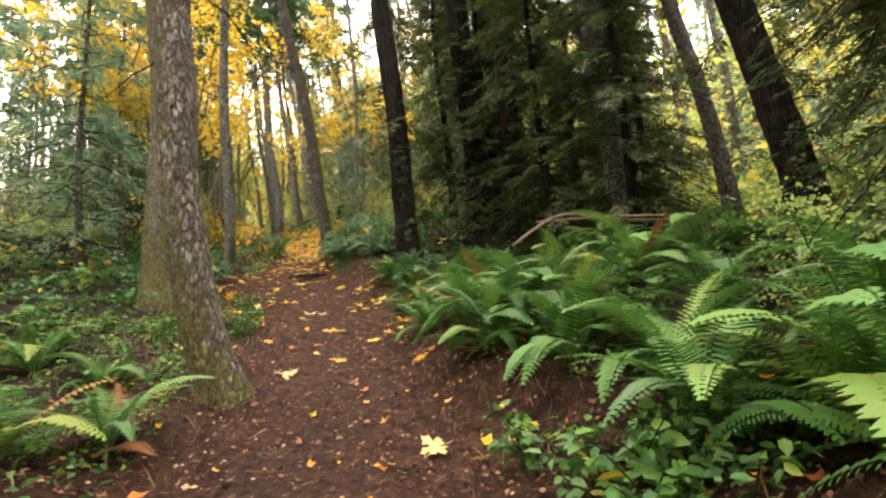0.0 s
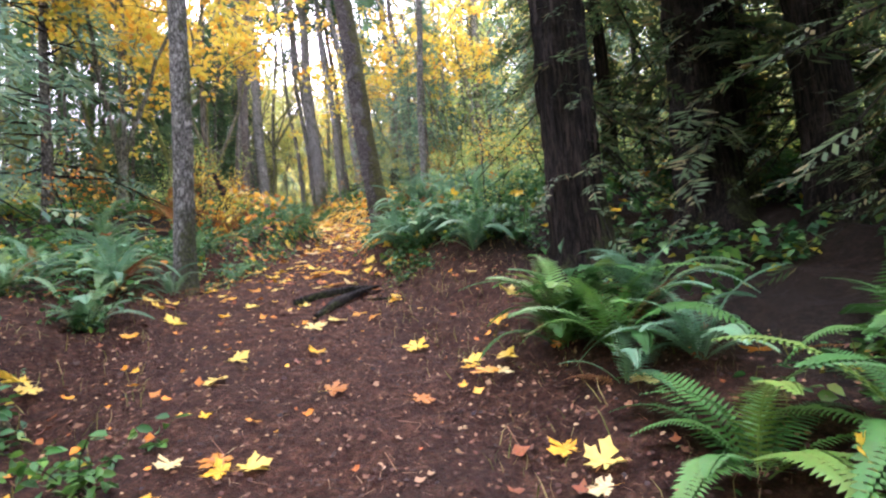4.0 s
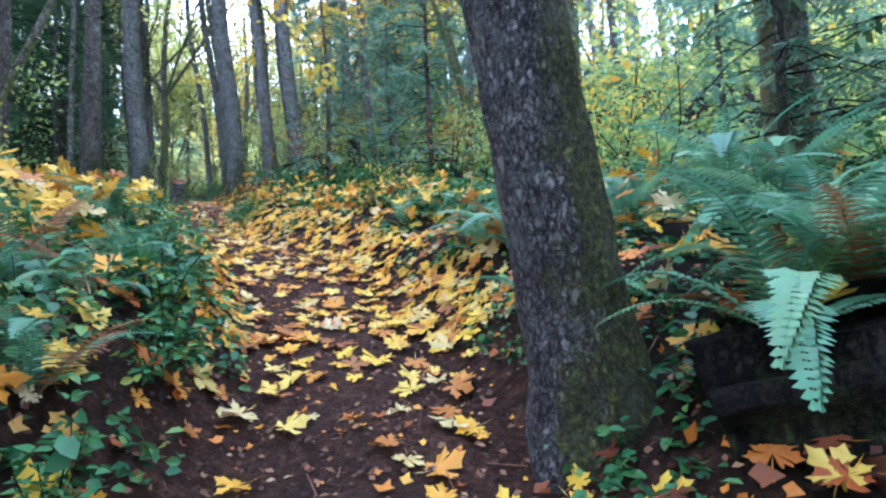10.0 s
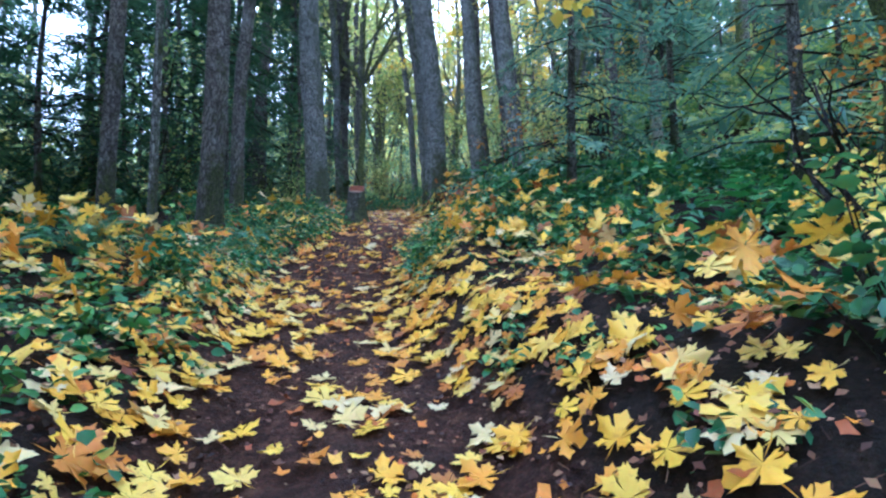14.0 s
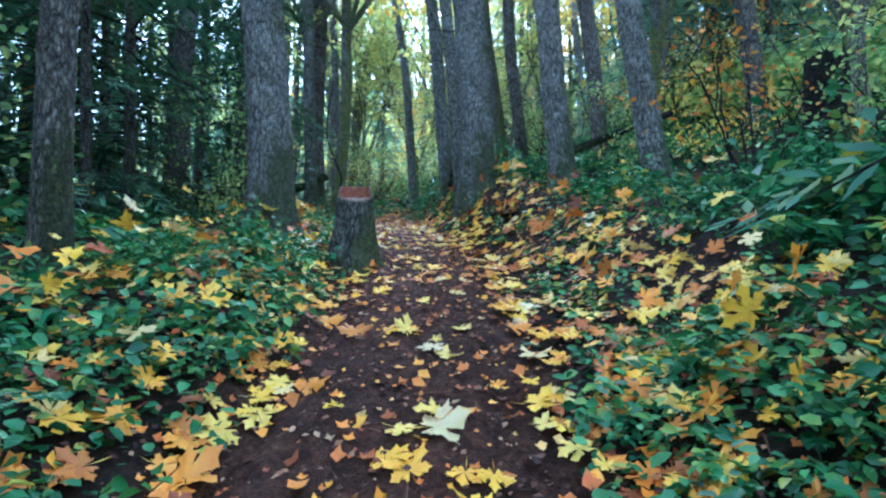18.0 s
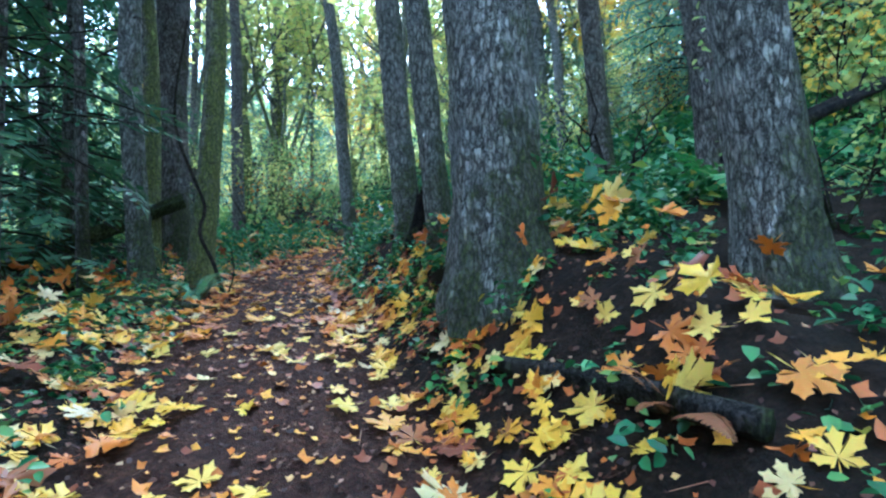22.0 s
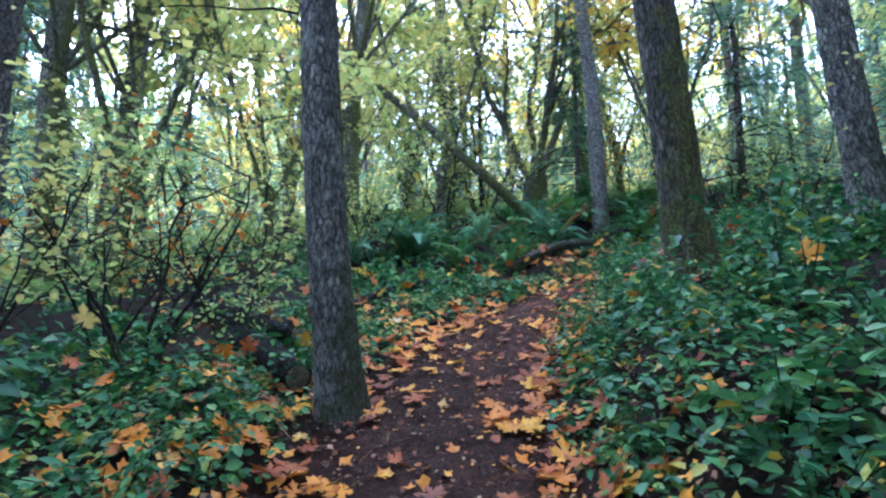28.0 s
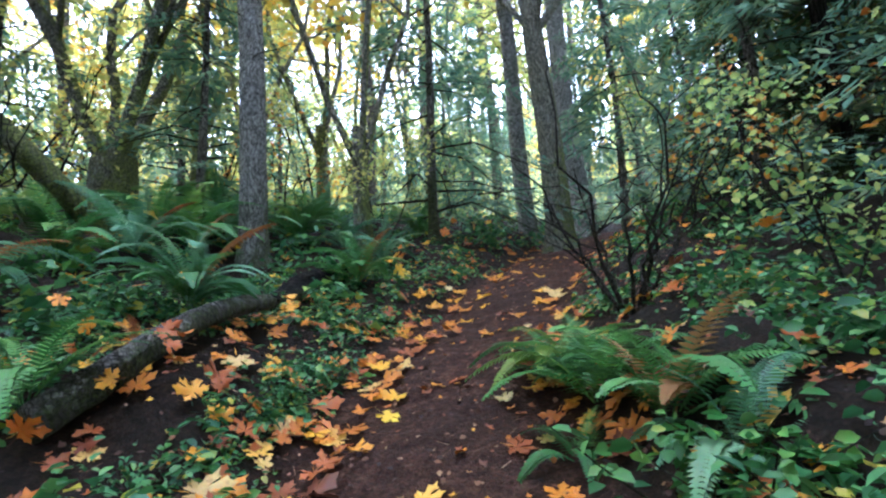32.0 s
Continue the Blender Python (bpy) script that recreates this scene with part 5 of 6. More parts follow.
FERNS_START = [(-0.13, 6.05, 0.7), (0.24, 5.83, 0.75), (0.32, 4.82, 0.8), (0.61, 4.77, 0.85), (0.37, 4.21, 0.8), (0.76, 4.4, 0.9), (-0.12, 6.75, 0.6), (-0.51, 8.54, 0.6), (-0.72, 10.31, 0.8), (-0.98, 10.62, 0.6), (-0.98, 10.74, 0.8), (-0.45, 9.3, 0.7), (0.1, 9.1, 0.8), (0.3, 8.3, 0.8), (-0.05, 7.9, 0.6), (0.55, 7.2, 0.9), (1.15, 2.35, 0.8), (1.5, 2.0, 0.85), (0.6, 6.55, 0.9), (0.45, 7.6, 0.8), (0.1, 8.5, 0.7), (0.85, 3.6, 0.85), (1.35, 3.2, 1.0), (2.15, 4.1, 1.0), (0.3, 6.1, 0.75), (1.0, 8.9, 0.8), (-1.95, 3.15, 0.65), (-2.3, 2.75, 0.7), (-4.2, 5.6, 0.8), (-3.2, 5.1, 0.6), (0.2, 7.0, 0.7), (0.85, 4.9, 0.95),
               (1.1, 4.3, 0.9), (2.1, 5.5, 1.0), (1.4, 6.5, 0.95), (1.75, 2.2, 0.95), (1.0, 7.9, 0.8), (2.2, 7.0, 0.95), (3.0, 6.0, 1.0), (2.2, 2.6, 1.0), (3.4, 4.6, 1.0), (-3.3, 3.6, 0.75), (-4.6, 4.0, 0.8), (0.6, 9.8, 0.75), (1.6, 1.2, 0.9)]
FERNS_MID = [(-3.45, 19.95, 0.9), (-3.5, 20.85, 0.85), (-2.95, 20.45, 0.95), (-3.05, 21.4, 0.9), (-2.35, 21.9, 0.95), (-3.1, 17.32, 0.85), (-2.55, 17.2, 0.95), (-2.1, 17.05, 0.9), (-1.6, 16.95, 1.0), (-5.75, 18.3, 0.6), (-5.95, 19.1, 0.6), (-5.5, 17.5, 0.6), (-6.3, 18.6, 0.8), (-6.5, 19.8, 0.75), (-3.4, 18.5, 0.6), (-3.65, 20.25, 0.6), (-5.65, 12.7, 0.9), (-6.5, 13.7, 0.9), (-5.3, 12.1, 0.8), (-7.6, 15.0, 1.0), (-6.9, 12.9, 0.9), (-2.75, 14.75, 0.8), (-2.6, 15.15, 0.85), (-2.95, 15.45, 0.65), (-2.45, 14.45, 0.85), (-2.9, 15.0, 0.8), (-2.3, 14.1, 0.85), (-1.6, 13.2, 0.8), (-2.5, 15.8, 0.9), (-2.3, 15.0, 0.9), (-2.45, 14.4, 0.8), (-1.7, 14.9, 0.9), (-0.45, 10.55, 0.8), (-0.35, 10.0, 0.75), (-0.75, 10.0, 0.55), (-2.05, 14.1, 0.7), (-5.75, 14.5, 0.75), (-1.9, 14.1, 0.75), (-5.2, 12.0, 0.75), (-5.75, 11.3, 0.8), (-1.45, 13.3, 0.7), (-6.4, 13.0, 0.7), (-7.0, 10.6, 0.8), (-4.75, 11.1, 0.7), (-5.0, 12.7, 0.6), (-6.2, 12.2, 0.8), (-5.6, 10.2, 0.8), (-6.6, 14.0, 0.8), (-4.9, 14.0, 0.55), (-1.0, 15.7, 0.8),
             (-2.45, 17.9, 1.15), (-2.8, 17.35, 0.85), (-1.7, 17.8, 1.1), (-1.8, 19.0, 1.0), (-2.3, 18.8, 1.0), (-5.5, 16.0, 0.55), (-6.2, 19.5, 0.5), (-3.15, 20.2, 0.75), (-2.7, 19.4, 0.8), (-3.5, 18.75, 0.55), (-5.95, 19.4, 0.5), (-2.5, 20.9, 1.1), (-2.9, 21.9, 0.95),
             (-3.9, 22.5, 0.75), (-4.3, 22.3, 0.6), (-3.6, 23.4, 0.7)]
FERNS_TOP = [(-8.6, 53.3, 0.9), (-7.7, 53.2, 0.9), (-7.2, 52.6, 0.75), (-8.9, 54.6, 1.0), (-13.4, 50.3, 0.9), (-10.05, 46.8, 0.85), (-9.7, 47.3, 0.85), (-10.35, 46.45, 0.6), (-9.3, 47.7, 0.8), (-8.4, 54.4, 1.1), (-10.7, 50.1, 0.8), (-9.35, 47.75, 0.6), (-13.6, 50.4, 1.0), (-9.5, 52.7, 1.0), (-10.5, 27.4, 0.7), (-9.8, 24.8, 0.7), (-10.5, 27.9, 0.6), (-13.87, 37.42, 0.62), (-13.85, 52.3, 0.9), (-9.65, 53.6, 1.0), (-12.1, 50.4, 0.8), (-13.7, 51.2, 0.9), (-8.2, 55.6, 1.0), (-7.0, 54.0, 0.9), (-9.4, 47.5, 0.6), (-9.95, 46.75, 0.55),
             (-7.6, 56.0, 0.9), (-10.75, 50.0, 0.6), (-10.15, 47.2, 0.4), (-11.2, 51.7, 0.8), (-5.5, 55.5, 1.0), (-8.6, 50.6, 0.7), (-7.4, 51.5, 0.7), (-4.5, 53.5, 0.9), (-14.6, 50.0, 0.8), (-11.9, 49.0, 0.55), (-10.4, 52.2, 0.9), (-12.8, 49.3, 0.7)]
for k, (x, y, size) in enumerate(FERNS_START):
    fern(x, y, "fresh", size * 1.15, 15, 300 + k)
for k, (x, y, size) in enumerate(FERNS_MID + FERNS_TOP):
    high = y > 48
    fern(x, y, "fresh" if (high and k % 2) or -10.2 < x < -9.2 and 46 < y < 48 else "sword", size * (1.3 if high else 1.0), 15 if size > 0.6 else 9, 400 + k, 0.2 if 17 < y < 19.2 and size > 0.8 else 0.15 if high else 0.0)
for k, (x, y, size) in enumerate([(-7.0, 16.2, 0.9), (-6.5, 17.0, 0.9), (-7.6, 16.9, 0.9), (-6.3, 16.4, 0.7), (-8.2, 17.6, 0.9), (1.5, 5.2, 0.5), (1.9, 6.6, 0.5), (-4.6, 7.2, 0.5), (-5.6, 6.3, 0.6), (-4.0, 8.2, 0.5), (2.4, 3.6, 0.5), (-11.2, 49.6, 0.5), (-9.1, 47.9, 0.45), (-9.74, 34.17, 0.45)]):
    fern(x, y, "dead", size, 8, 480 + k)

# ---- shrubs beside the trail ----
shrubs = []
for k, (h, sp, st, lv, lf, trio, m, label) in enumerate(((0.55, 0.5, 9, 150, 0.07, False, SALAL, "glossy dark green salal shrub"), (0.45, 0.55, 9, 140, 0.062, False, SALAL, "low glossy salal shrub"), (0.7, 0.45, 8, 150, 0.074, False, SALAL, "tall glossy salal shrub"),
                                                        (0.4, 0.6, 9, 45, 0.065, True, IVY, "trailing green bramble with toothed leaves"), (0.55, 0.6, 9, 48, 0.075, True, IVY, "green bramble thicket"))):
    w, g = bush(500 + k, h, sp, st, lv, lf, 0.58, trio)
    t = thing("salal_shrub" if not trio else "bramble", 0, 0, 0, label + " beside the trail", "shrub", "shrubs beside the trail")
    part("stemwork", w, TWIG, t, kind="stuff")
    part("leafage", g, m, t, kind="stuff")
    shrubs.append(t)


def beside_trail(lo, hi, side, near, far, r):
    y = r.uniform(lo, hi)
    d = side * (near + (far - near) * r.rand() ** 1.3)
    tx, ty = np.interp(y, LINE[:, 1], TAN[:, 0]), np.interp(y, LINE[:, 1], TAN[:, 1])
    return float(np.interp(y, LINE[:, 1], LINE[:, 0]) + d * ty), float(y - d * tx)


plan = np.random.RandomState(9)


def sparse(x, y):
    """Where the slope above the trail is mostly bare soil and leaves."""
    z, d, along = beside(x, y)
    return ((along > 29.5) & (along < 34.5) & (d > 0) & (d < 2.3)) | ((along > 20) & (along < 26.5) & (d > 0) & (d < 1.7))


#       from, to, side, nearest, farthest, how many, kinds
SHRUB_PLAN = [(-1, 8, 1, 1.1, 3.5, 14, (3, 4)), (-1, 9, -1, 1.1, 4.0, 26, (3, 4)), (10, 16, -1, 1.5, 4, 24, (0, 1, 3)), (14.6, 20, 1, 2.8, 4.4, 16, (0, 1, 2)), (12.6, 17, 1, 1.5, 2.8, 20, (0, 1, 2)), (0.4, 3.0, 1, 1.0, 2.2, 14, (3, 4)), (16, 21, -1, 0.85, 3, 24, (0, 1, 3)), (20, 27, 1, 1.2, 3.4, 26, (0, 1, 3)),
              (21, 27, -1, 1.2, 3.4, 18, (0, 3, 4)), (27, 37, 1, 1.45, 3.4, 44, (0, 1, 2, 4)), (26, 31.5, -1, 0.95, 3.2, 26, (0, 1, 4)), (36, 46, 1, 0.95, 3.4, 52, (0, 2, 1, 4)), (38, 46, -1, 0.95, 3.6, 40, (0, 1, 3, 4)), (46, 50, 1, 0.85, 3, 18, (0, 1, 4)), (46, 50, -1, 0.9, 3.2, 22, (0, 1, 3))]
BARE = [(-3.1, 16.75), (-2.7, 16.65), (-2.3, 16.55), (-3.2, 17.05), (-2.75, 16.95)]
TRUNKS = np.array(SPOTS + BARE + [(-11.85 + 0.28 * k, 48.7 + 0.19 * k) for k in range(8)] + [(-9.5, 47.6), (-10.0, 47.0), (-9.75, 47.3), (-9.9, 47.6), (-10.2, 47.3)])
for lo, hi, side, near, far, count, kinds in SHRUB_PLAN:
    for k in range(int(count * 0.8)):
        x, y = beside_trail(lo, hi, side, near, far, plan)
        if np.min((TRUNKS[:, 0] - x) ** 2 + (TRUNKS[:, 1] - y) ** 2) < 0.2 or (k % 4 and sparse(x, y)[0]):
            continue
        place(shrubs[kinds[plan.randint(len(kinds))]], x, y, plan.uniform(0, 360), plan.uniform(0.7, 1.25))

for k, (x, y) in enumerate([(-1.35, 13.2), (-1.0, 12.95), (-0.9, 13.4), (-1.5, 13.6), (-0.5, 13.0), (-0.4, 13.6), (-1.9, 13.9), (-0.1, 12.9), (-1.7, 14.3)]):
    place(shrubs[(0, 2, 1)[k % 3]], x, y, k * 67, 1.1)
for k, (x, y) in enumerate([(-2.9, 6.9), (-3.3, 7.4), (-3.0, 8.0), (-3.5, 8.3), (-2.7, 6.2), (-3.4, 6.4), (-3.9, 7.6), (-2.5, 5.4), (-3.8, 9.0), (-3.2, 9.2)]):
    place(shrubs[(3, 4)[k % 2]], x, y, k * 67, 0.9)
for k, (x, y) in enumerate([(-5.75, 17.2), (-5.95, 17.7), (-5.9, 18.1), (-6.05, 18.7), (-6.15, 19.3), (-6.3, 19.9), (-6.35, 18.2), (-6.6, 19.2), (-6.4, 17.5), (-6.8, 18.5), (-6.5, 20.4), (-5.7, 16.6), (-6.1, 16.9), (-5.68, 18.6), (-5.78, 19.6)]):
    place(shrubs[(0, 3, 1, 4)[k % 4]], x, y, k * 67, 0.85)
for k, (x, y) in enumerate([(-12.0, 48.2), (-11.6, 48.4), (-11.2, 48.5), (-10.85, 48.75), (-12.3, 48.6), (-10.5, 49.0), (-11.9, 49.35), (-11.3, 49.8), (-10.7, 50.1), (-12.4, 49.1), (-10.2, 49.3), (-9.8, 50.6)]):
    place(shrubs[(0, 1, 3)[k % 3]], x, y, k * 67, 0.6)

# ---- undergrowth, litter and leaves that nobody could count ----
def normals(x, y, spin):
    """Turns that lay a flat thing on the slope after it was spun."""
    e = 0.12
    gxs, gys = (ground(x + e, y) - ground(x - e, y)) / (2 * e), (ground(x, y + e) - ground(x, y - e)) / (2 * e)
    nn = np.stack([-gxs, -gys, np.ones(len(gxs))], 1)
    nn /= np.linalg.norm(nn, axis=1)[:, None]
    c, s = np.cos(-spin), np.sin(-spin)
    nx, ny = nn[:, 0] * c - nn[:, 1] * s, nn[:, 0] * s + nn[:, 1] * c
    return -np.arcsin(np.clip(ny, -1, 1)), np.arctan2(nx, nn[:, 2])


def strewn(lo, hi, near, far, count, r, side=None):
    y = r.uniform(lo, hi, count)
    d = (near + (far - near) * r.rand(count)) * (r.choice((-1, 1), count) if side is None else side)
    tx, ty = np.interp(y, LINE[:, 1], TAN[:, 0]), np.interp(y, LINE[:, 1], TAN[:, 1])
    return np.interp(y, LINE[:, 1], LINE[:, 0]) + d * ty, y - d * tx


# low cover: fine leaves near the trail, simpler ones behind
low = [gather(bush(520 + k, 0.34 + 0.07 * k, 0.5, 5, 60, 0.09, 0.62, False, True)[1]) for k in range(3)]
fine = [gather(bush(525 + k, 0.26 + 0.07 * k, 0.42, 5, 50, 0.06, 0.66, False)[1]) for k in range(3)]
#  name, label, material, pieces, sizes, plan of (from, to, nearest, farthest, number, side)
COVER = [("salal_cover", "dense low glossy evergreen leaves beside the trail", SALAL, fine, (0.7, 1.3), [(13, 17, 1.3, 2.6, 190, 1), (15, 19.4, 0.85, 1.9, 130, 1), (27, 31.5, 0.9, 1.6, 150, 1), (26.5, 32.5, 0.9, 2.4, 220, -1), (46, 53, 0.8, 3, 260, None), (45.0, 48.8, 0.95, 2.9, 330, -1), (39.5, 45, 0.95, 2.6, 180, -1), (13.5, 20, 0.8, 2.4, 210, -1), (38, 46, 0.8, 1.7, 240, 1), (20, 27, 0.9, 2.4, 330, None), (26, 37, 1.35, 2.6, 430, 1), (26, 37, 0.85, 2.2, 300, -1), (36, 50, 1.0, 2.2, 640, None)]),
         ("bramble_cover", "low trailing green brambles beside the trail", IVY, fine, (0.6, 1.2), [(-3, 9, 1.0, 3.0, 300, -1), (-3, 9, 1.2, 3, 110, 1), (9, 14, 1.7, 3.4, 90, -1), (20, 50, 0.75, 2.4, 330, None), (27, 37, 0.95, 1.7, 120, 1), (37, 45, 0.9, 2.2, 160, -1), (45, 49, 0.85, 2.6, 150, None)]),
         ("salal_thicket", "evergreen undergrowth behind the trail's edge", SALAL, low, (0.8, 1.7), [(9, 16, 2.2, 9, 260, None), (20, 31, 2.2, 4.5, 190, 1), (28, 38, 2.2, 7, 260, 1), (14, 50, 2.3, 9, 1000, None), (46, 53, 1.0, 14, 420, -1)]),
         ("bramble_thicket", "bright green undergrowth behind the trail's edge", IVY, low, (0.8, 1.7), [(-3, 9, 3, 9, 330, None), (9, 50, 3, 12, 500, None)])]
for name, label, mat, kinds, sizes, rows in COVER:
    pl = []
    for lo, hi, near, far, count, side in rows:
        x, y = strewn(lo, hi, near, far, count, plan, side)
        keep = np.min((TRUNKS[None, :, 0] - x[:, None]) ** 2 + (TRUNKS[None, :, 1] - y[:, None]) ** 2, 1) > 0.12
        keep &= ~sparse(x, y) | (plan.rand(len(x)) < 0.35)
        x, y = x[keep], y[keep]
        n = len(x)
        pl.append(np.column_stack([x, y, ground(x, y) - 0.05, plan.normal(0, 0.12, n), plan.normal(0, 0.12, n), plan.uniform(0, 6.28, n), plan.uniform(*sizes, n)]))
    pl = np.vstack(pl)
    tagged(new(name, mesh_of(name, [scatter(kinds[k], pl[k::3]) for k in range(3)], mat)), label, "undergrowth", kind="stuff")

# taller cover further off
tall = [gather(bush(530 + k, 0.9, 0.8, 5, 60, 0.18, 0.6, False, True)[1]) for k in range(2)]
x, y = strewn(-4, 53, 7, 30, 2600, plan)
pl = np.column_stack([x, y, ground(x, y) - 0.05, plan.normal(0, 0.1, 2600), plan.normal(0, 0.1, 2600), plan.uniform(0, 6.28, 2600), plan.uniform(0.7, 1.7, 2600)])
tagged(new("far_undergrowth", mesh_of("far_undergrowth", [scatter(tall[k], pl[k::2]) for k in range(2)], GREEN)), "green thicket of shrubs deeper in the wood", "undergrowth", kind="stuff")
far_fern = gather([(turned(v, rx=30 * ((k % 3) / 2 + 0.2), rz=45 * k), *f) for k in range(8) for v, *f in frond(230 + k, 0.9, 0.22, 9, 0.6)])
x, y = strewn(-4, 53, 3.5, 16, 330, plan)
pl = np.column_stack([x, y, ground(x, y), np.zeros(330), np.zeros(330), plan.uniform(0, 6.28, 330), plan.uniform(0.6, 1.1, 330)])
tagged(new("far_ferns", mesh_of("far_ferns", [scatter(far_fern, pl)], FERN)), "green sword ferns among the further shrubs", "ferns", kind="stuff")

# fallen maple leaves: (from, to, nearest, farthest, number, browned)
blades = [maple_blade(600 + k, 0.1 + 0.09 * k) for k in range(5)]
LEAF_PLAN = [(-2, 8, 0, 1.6, 40, 0), (8, 14, 0, 1.9, 95, 0), (13.5, 17, 0, 2.4, 110, 0), (16.5, 20, 0, 2.4, 270, 0), (15, 20, 0.8, 2.2, 240, 1), (19, 27, 0, 1.2, 640, 0), (19, 27, 0.6, 2.6, 1650, 0), (26, 37, 0, 1.3, 340, 0), (26, 37, 0.6, 1.9, 780, 0), (28, 38, 0.6, 2.2, 320, 1), (26, 37, 1.5, 3, 160, 0), (36, 50, 0, 0.6, 200, 1), (36, 50, 0.4, 1.1, 420, 1), (36, 51, 0.5, 2.2, 1150, 1), (44.5, 49, 0.5, 2.2, 420, 1), (12, 50, 2.5, 8, 1500, 0), (36, 50, 0, 3, 110, 0)]
lying = {0: [], 1: []}
for lo, hi, near, far, count, m in LEAF_PLAN:
    x, y = strewn(lo, hi, near, far, count, plan)
    z, d, along = beside(x, y)
    keep = (along < 37) | (d < 0.95) | (plan.rand(count) < 0.22)
    x, y, d = x[keep], y[keep], np.abs(d[keep])
    count = len(x)
    spin = plan.uniform(0, 6.28, count)
    rx, ry = normals(x, y, spin)
    up = np.where((plan.rand(count) < (0.45 if hi < 30 else 0.22)) & (d > 1.25), plan.uniform(0.08, 0.2, count) * np.clip(d, 1, 2.4), 0.0)
    wob = 0.1 + 0.5 * (up > 0)
    lying[m].append(np.column_stack([x, y, ground(x, y) + 0.045 + plan.uniform(0, 0.02, count) + up, rx + plan.normal(0, 1, count) * wob, ry + plan.normal(0, 1, count) * wob, spin, 0.07 + 0.18 * plan.beta(2.2, 2.4, count)]))
single = plan.permutation(len(np.vstack(lying[0])))
pl = np.vstack(lying[0])[single]
near_trail = np.abs(beside(pl[:, 0], pl[:, 1])[1]) < 1.7
pl = np.vstack([pl[near_trail], pl[~near_trail]])
leaf_meshes = [mesh_of("fallen_leaf", [b], FALLEN_ONE) for b in blades]
for k, row in enumerate(pl[:290]):
    ob = new("fallen_leaf", leaf_meshes[k % 5])
    ob.matrix_basis = Matrix.LocRotScale(row[:3], Euler(row[3:6]), (row[6],) * 3)
    tagged(ob, "large fallen maple leaf in autumn yellow lying on the ground", "leaf", "fallen maple leaves")
tagged(new("fallen_leaves", mesh_of("fallen_leaves", [scatter(blades[k], pl[290 + k::5]) for k in range(5)], FALLEN_MANY)), "yellow and cream fallen maple leaves strewn over trail and shrubs", "leaves", kind="stuff")
pl = np.vstack(lying[1])
tagged(new("brown_leaves", mesh_of("brown_leaves", [scatter(blades[k], pl[k::5]) for k in range(5)], FALLEN_BROWN)), "orange-brown fallen maple leaves strewn over trail and shrubs", "leaves", kind="stuff")

# needles, bits of bark and twigs on the trail
needle = (np.array([(-0.5, -0.02, 0), (0.5, -0.012, 0.05), (0.5, 0.012, 0.05), (-0.5, 0.02, 0)], float), np.array([(0, 1, 2, 3)]))
bits = []
for lo, hi, far, count, size in ((-3, 15, 2.1, 24000, 0.05), (15, 50, 1.3, 9000, 0.05), (-3, 50, 2.2, 1500, 0.13)):
    x, y = strewn(lo, hi, 0, far, count, plan)
    spin = plan.uniform(0, 6.28, count)
    rx, ry = normals(x, y, spin)
    bits.append(scatter(needle, np.column_stack([x, y, ground(x, y) + 0.038 + plan.uniform(0, 0.02, count), rx + plan.normal(0, 0.2, count), ry + plan.normal(0, 0.2, count), spin, size * plan.uniform(0.5, 1.5, count)])))
torn = (np.array([(0, 0, 0.05), (0.1, -0.55, 0.1), (0.3, -0.15, 0.0), (0.6, 0.05, 0.2), (0.15, 0.3, 0.0), (-0.1, 0.7, 0.15), (-0.35, 0.2, 0.0), (-0.45, -0.25, 0.2)], float), np.array([(0, k, k % 7 + 1) for k in range(1, 8)]))
scrap = (np.array([(0, -0.5, 0), (0.42, 0.0, 0.12), (0.05, 0.6, 0), (-0.35, 0.1, 0.1)], float), np.array([(0, 1, 2, 3)]))
for lo, hi, far, count, size in ((-3, 15, 2.8, 26000, 0.022), (15, 50, 1.8, 20000, 0.026)):
    x, y = strewn(lo, hi, 0, far, count, plan)
    spin = plan.uniform(0, 6.28, count)
    rx, ry = normals(x, y, spin)
    bits.append(scatter(scrap, np.column_stack([x, y, ground(x, y) + 0.036 + plan.uniform(0, 0.02, count), rx + plan.normal(0, 0.25, count), ry + plan.normal(0, 0.25, count), spin, size * plan.uniform(0.4, 1.6, count)])))
shreds = []
for lo, hi, far, count in ((-3, 13, 2.2, 700), (13, 28, 1.8, 2400), (28, 51, 2.0, 4000), (28, 38, 2.2, 2200)):
    x, y = strewn(lo, hi, 0, far, count, plan)
    spin = plan.uniform(0, 6.28, count)
    rx, ry = normals(x, y, spin)
    shreds.append(scatter(torn, np.column_stack([x, y, ground(x, y) + 0.04 + plan.uniform(0, 0.015, count), rx + plan.normal(0, 0.25, count), ry + plan.normal(0, 0.25, count), spin, 0.02 + 0.06 * plan.rand(count) ** 2])))
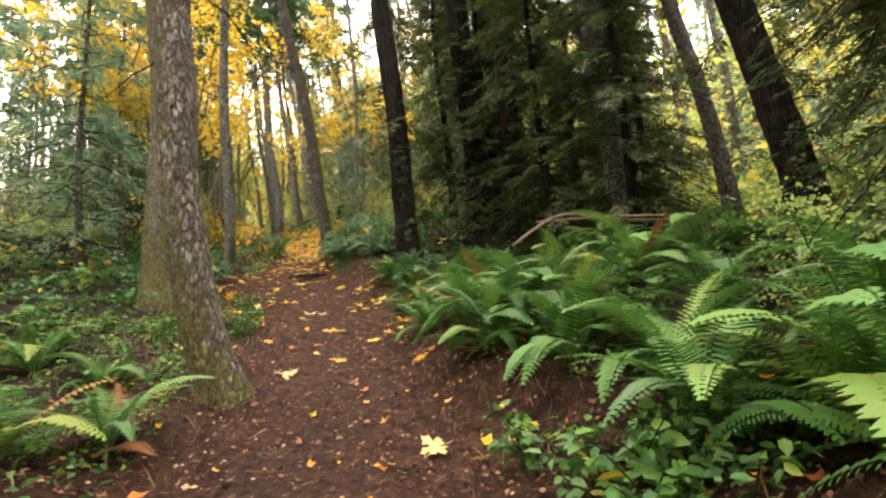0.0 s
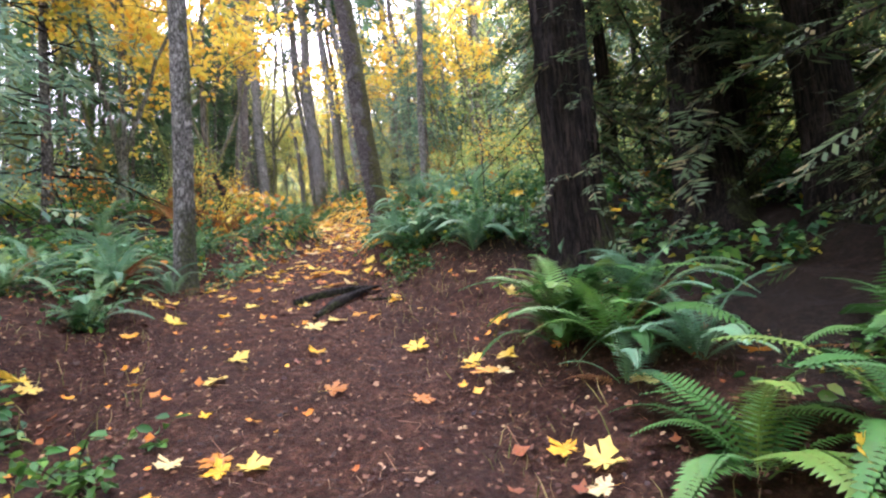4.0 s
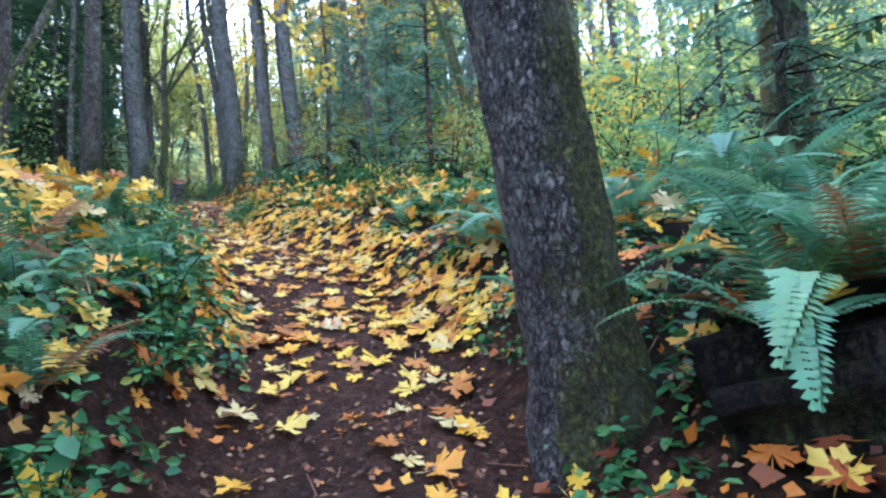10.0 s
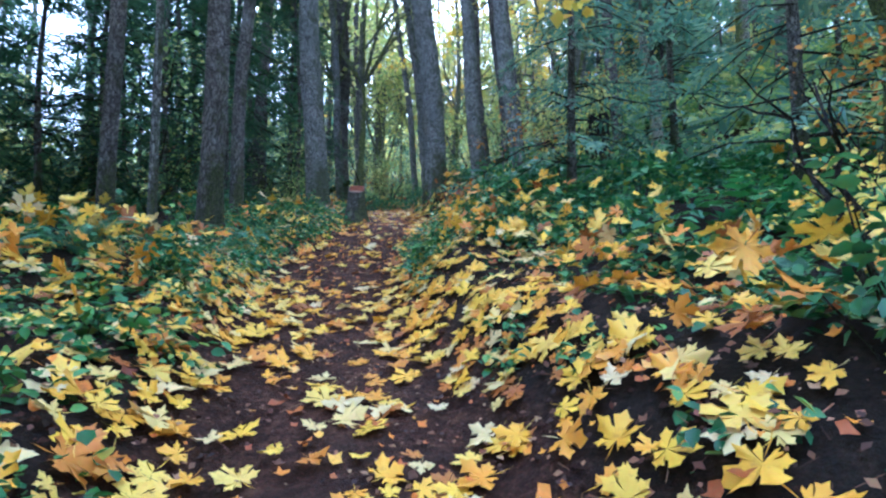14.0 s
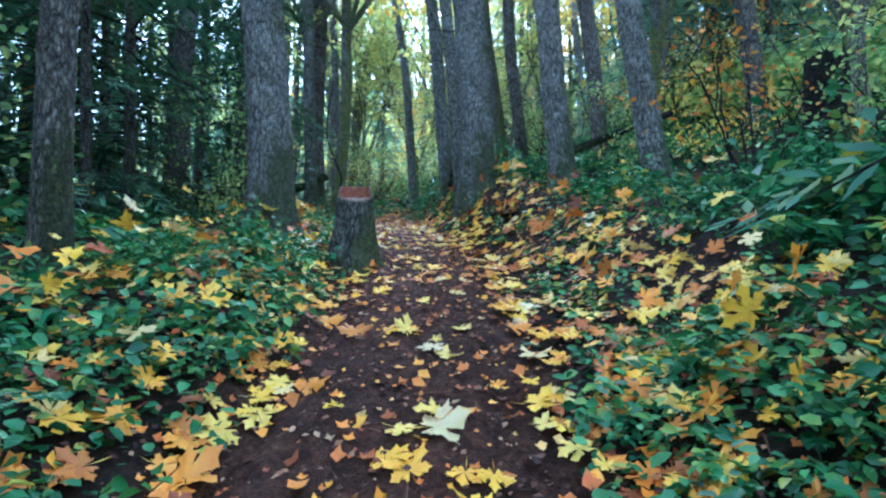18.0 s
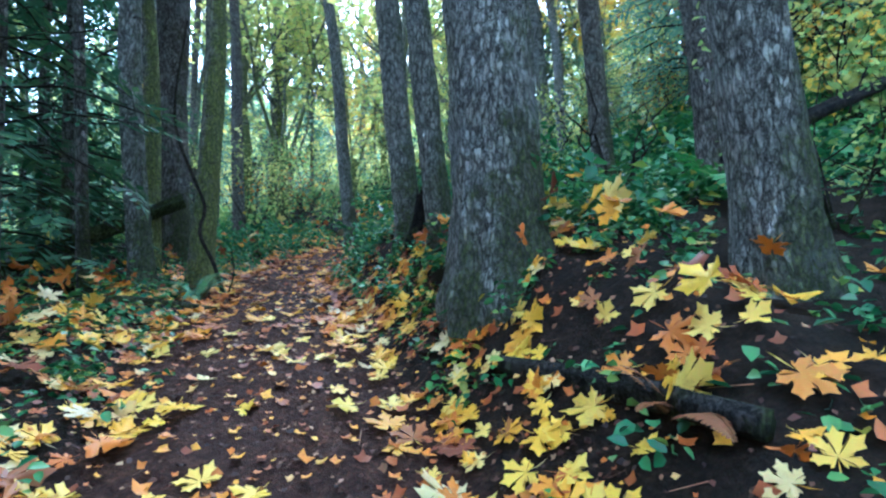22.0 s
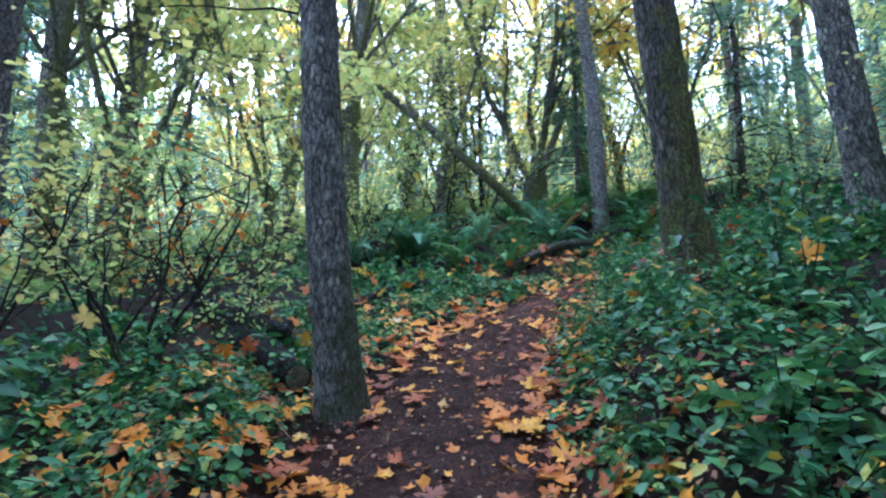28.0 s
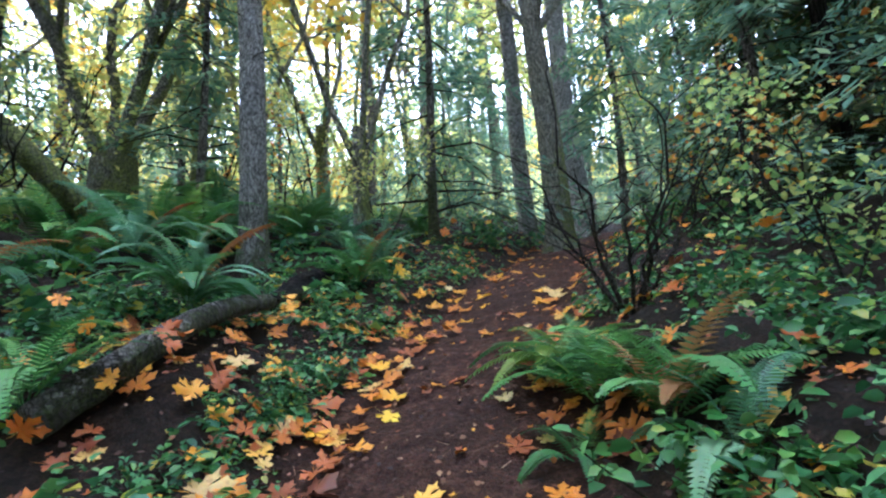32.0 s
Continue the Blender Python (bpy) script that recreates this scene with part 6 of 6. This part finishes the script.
tagged(new("leaf_shreds", mesh_of("leaf_shreds", shreds, FALLEN_BROWN)), "torn brown and orange bits of fallen leaves on the ground", "litter", kind="stuff")
crumb = (np.array([(-0.5, -0.4, 0), (0.45, -0.5, 0), (0.55, 0.4, 0), (-0.4, 0.5, 0), (0.05, 0.0, 0.55)], float), np.array([(0, 1, 4), (1, 2, 4), (2, 3, 4), (3, 0, 4)]))
crumbs = []
for lo, hi, far, count, size in ((-3, 15, 2.0, 9000, 0.022), (15, 50, 1.2, 12000, 0.02)):
    x, y = strewn(lo, hi, 0, far, count, plan)
    crumbs.append(scatter(crumb, np.column_stack([x, y, ground(x, y) + 0.024, plan.normal(0, 0.2, count), plan.normal(0, 0.2, count), plan.uniform(0, 6.28, count), size * plan.uniform(0.4, 1.7, count) ** 1.4])))
tagged(new("soil_crumbs", mesh_of("soil_crumbs", crumbs, DIRT)), "loose crumbs of reddish-brown soil on the trail", "soil", kind="stuff")
count = 4200
x, y = strewn(-3, 50, 0, 2.1, count, plan)
spin = plan.uniform(0, 6.28, count)
rx, ry = normals(x, y, spin)
bits.append(scatter(torn, np.column_stack([x, y, ground(x, y) + 0.04 + plan.uniform(0, 0.01, count), rx + plan.normal(0, 0.25, count), ry + plan.normal(0, 0.25, count), spin, plan.uniform(0.015, 0.05, count)])))
tagged(new("needle_litter", mesh_of("needle_litter", bits, LITTER)), "reddish-brown conifer needles and twig bits on the trail", "litter", kind="stuff")
blade = (np.array([(-0.02, 0, 0), (0.02, 0, 0), (0.015, 0.12, 0.55), (-0.015, 0.12, 0.55), (0, 0.45, 0.85)], float), np.array([(0, 1, 2, 3)]), np.array([(3, 2, 4)]))
x, y = strewn(-3, 16, 0.8, 2.6, 4600, plan)
pl = np.column_stack([x, y, ground(x, y) - 0.01, plan.normal(0, 0.35, 4600), plan.normal(0, 0.35, 4600), plan.uniform(0, 6.28, 4600), plan.uniform(0.05, 0.19, 4600)])
tagged(new("dry_grass", mesh_of("dry_grass", [scatter(blade, pl)], GRASS)), "sparse dry grass along the trail's edge", "grass", kind="stuff")
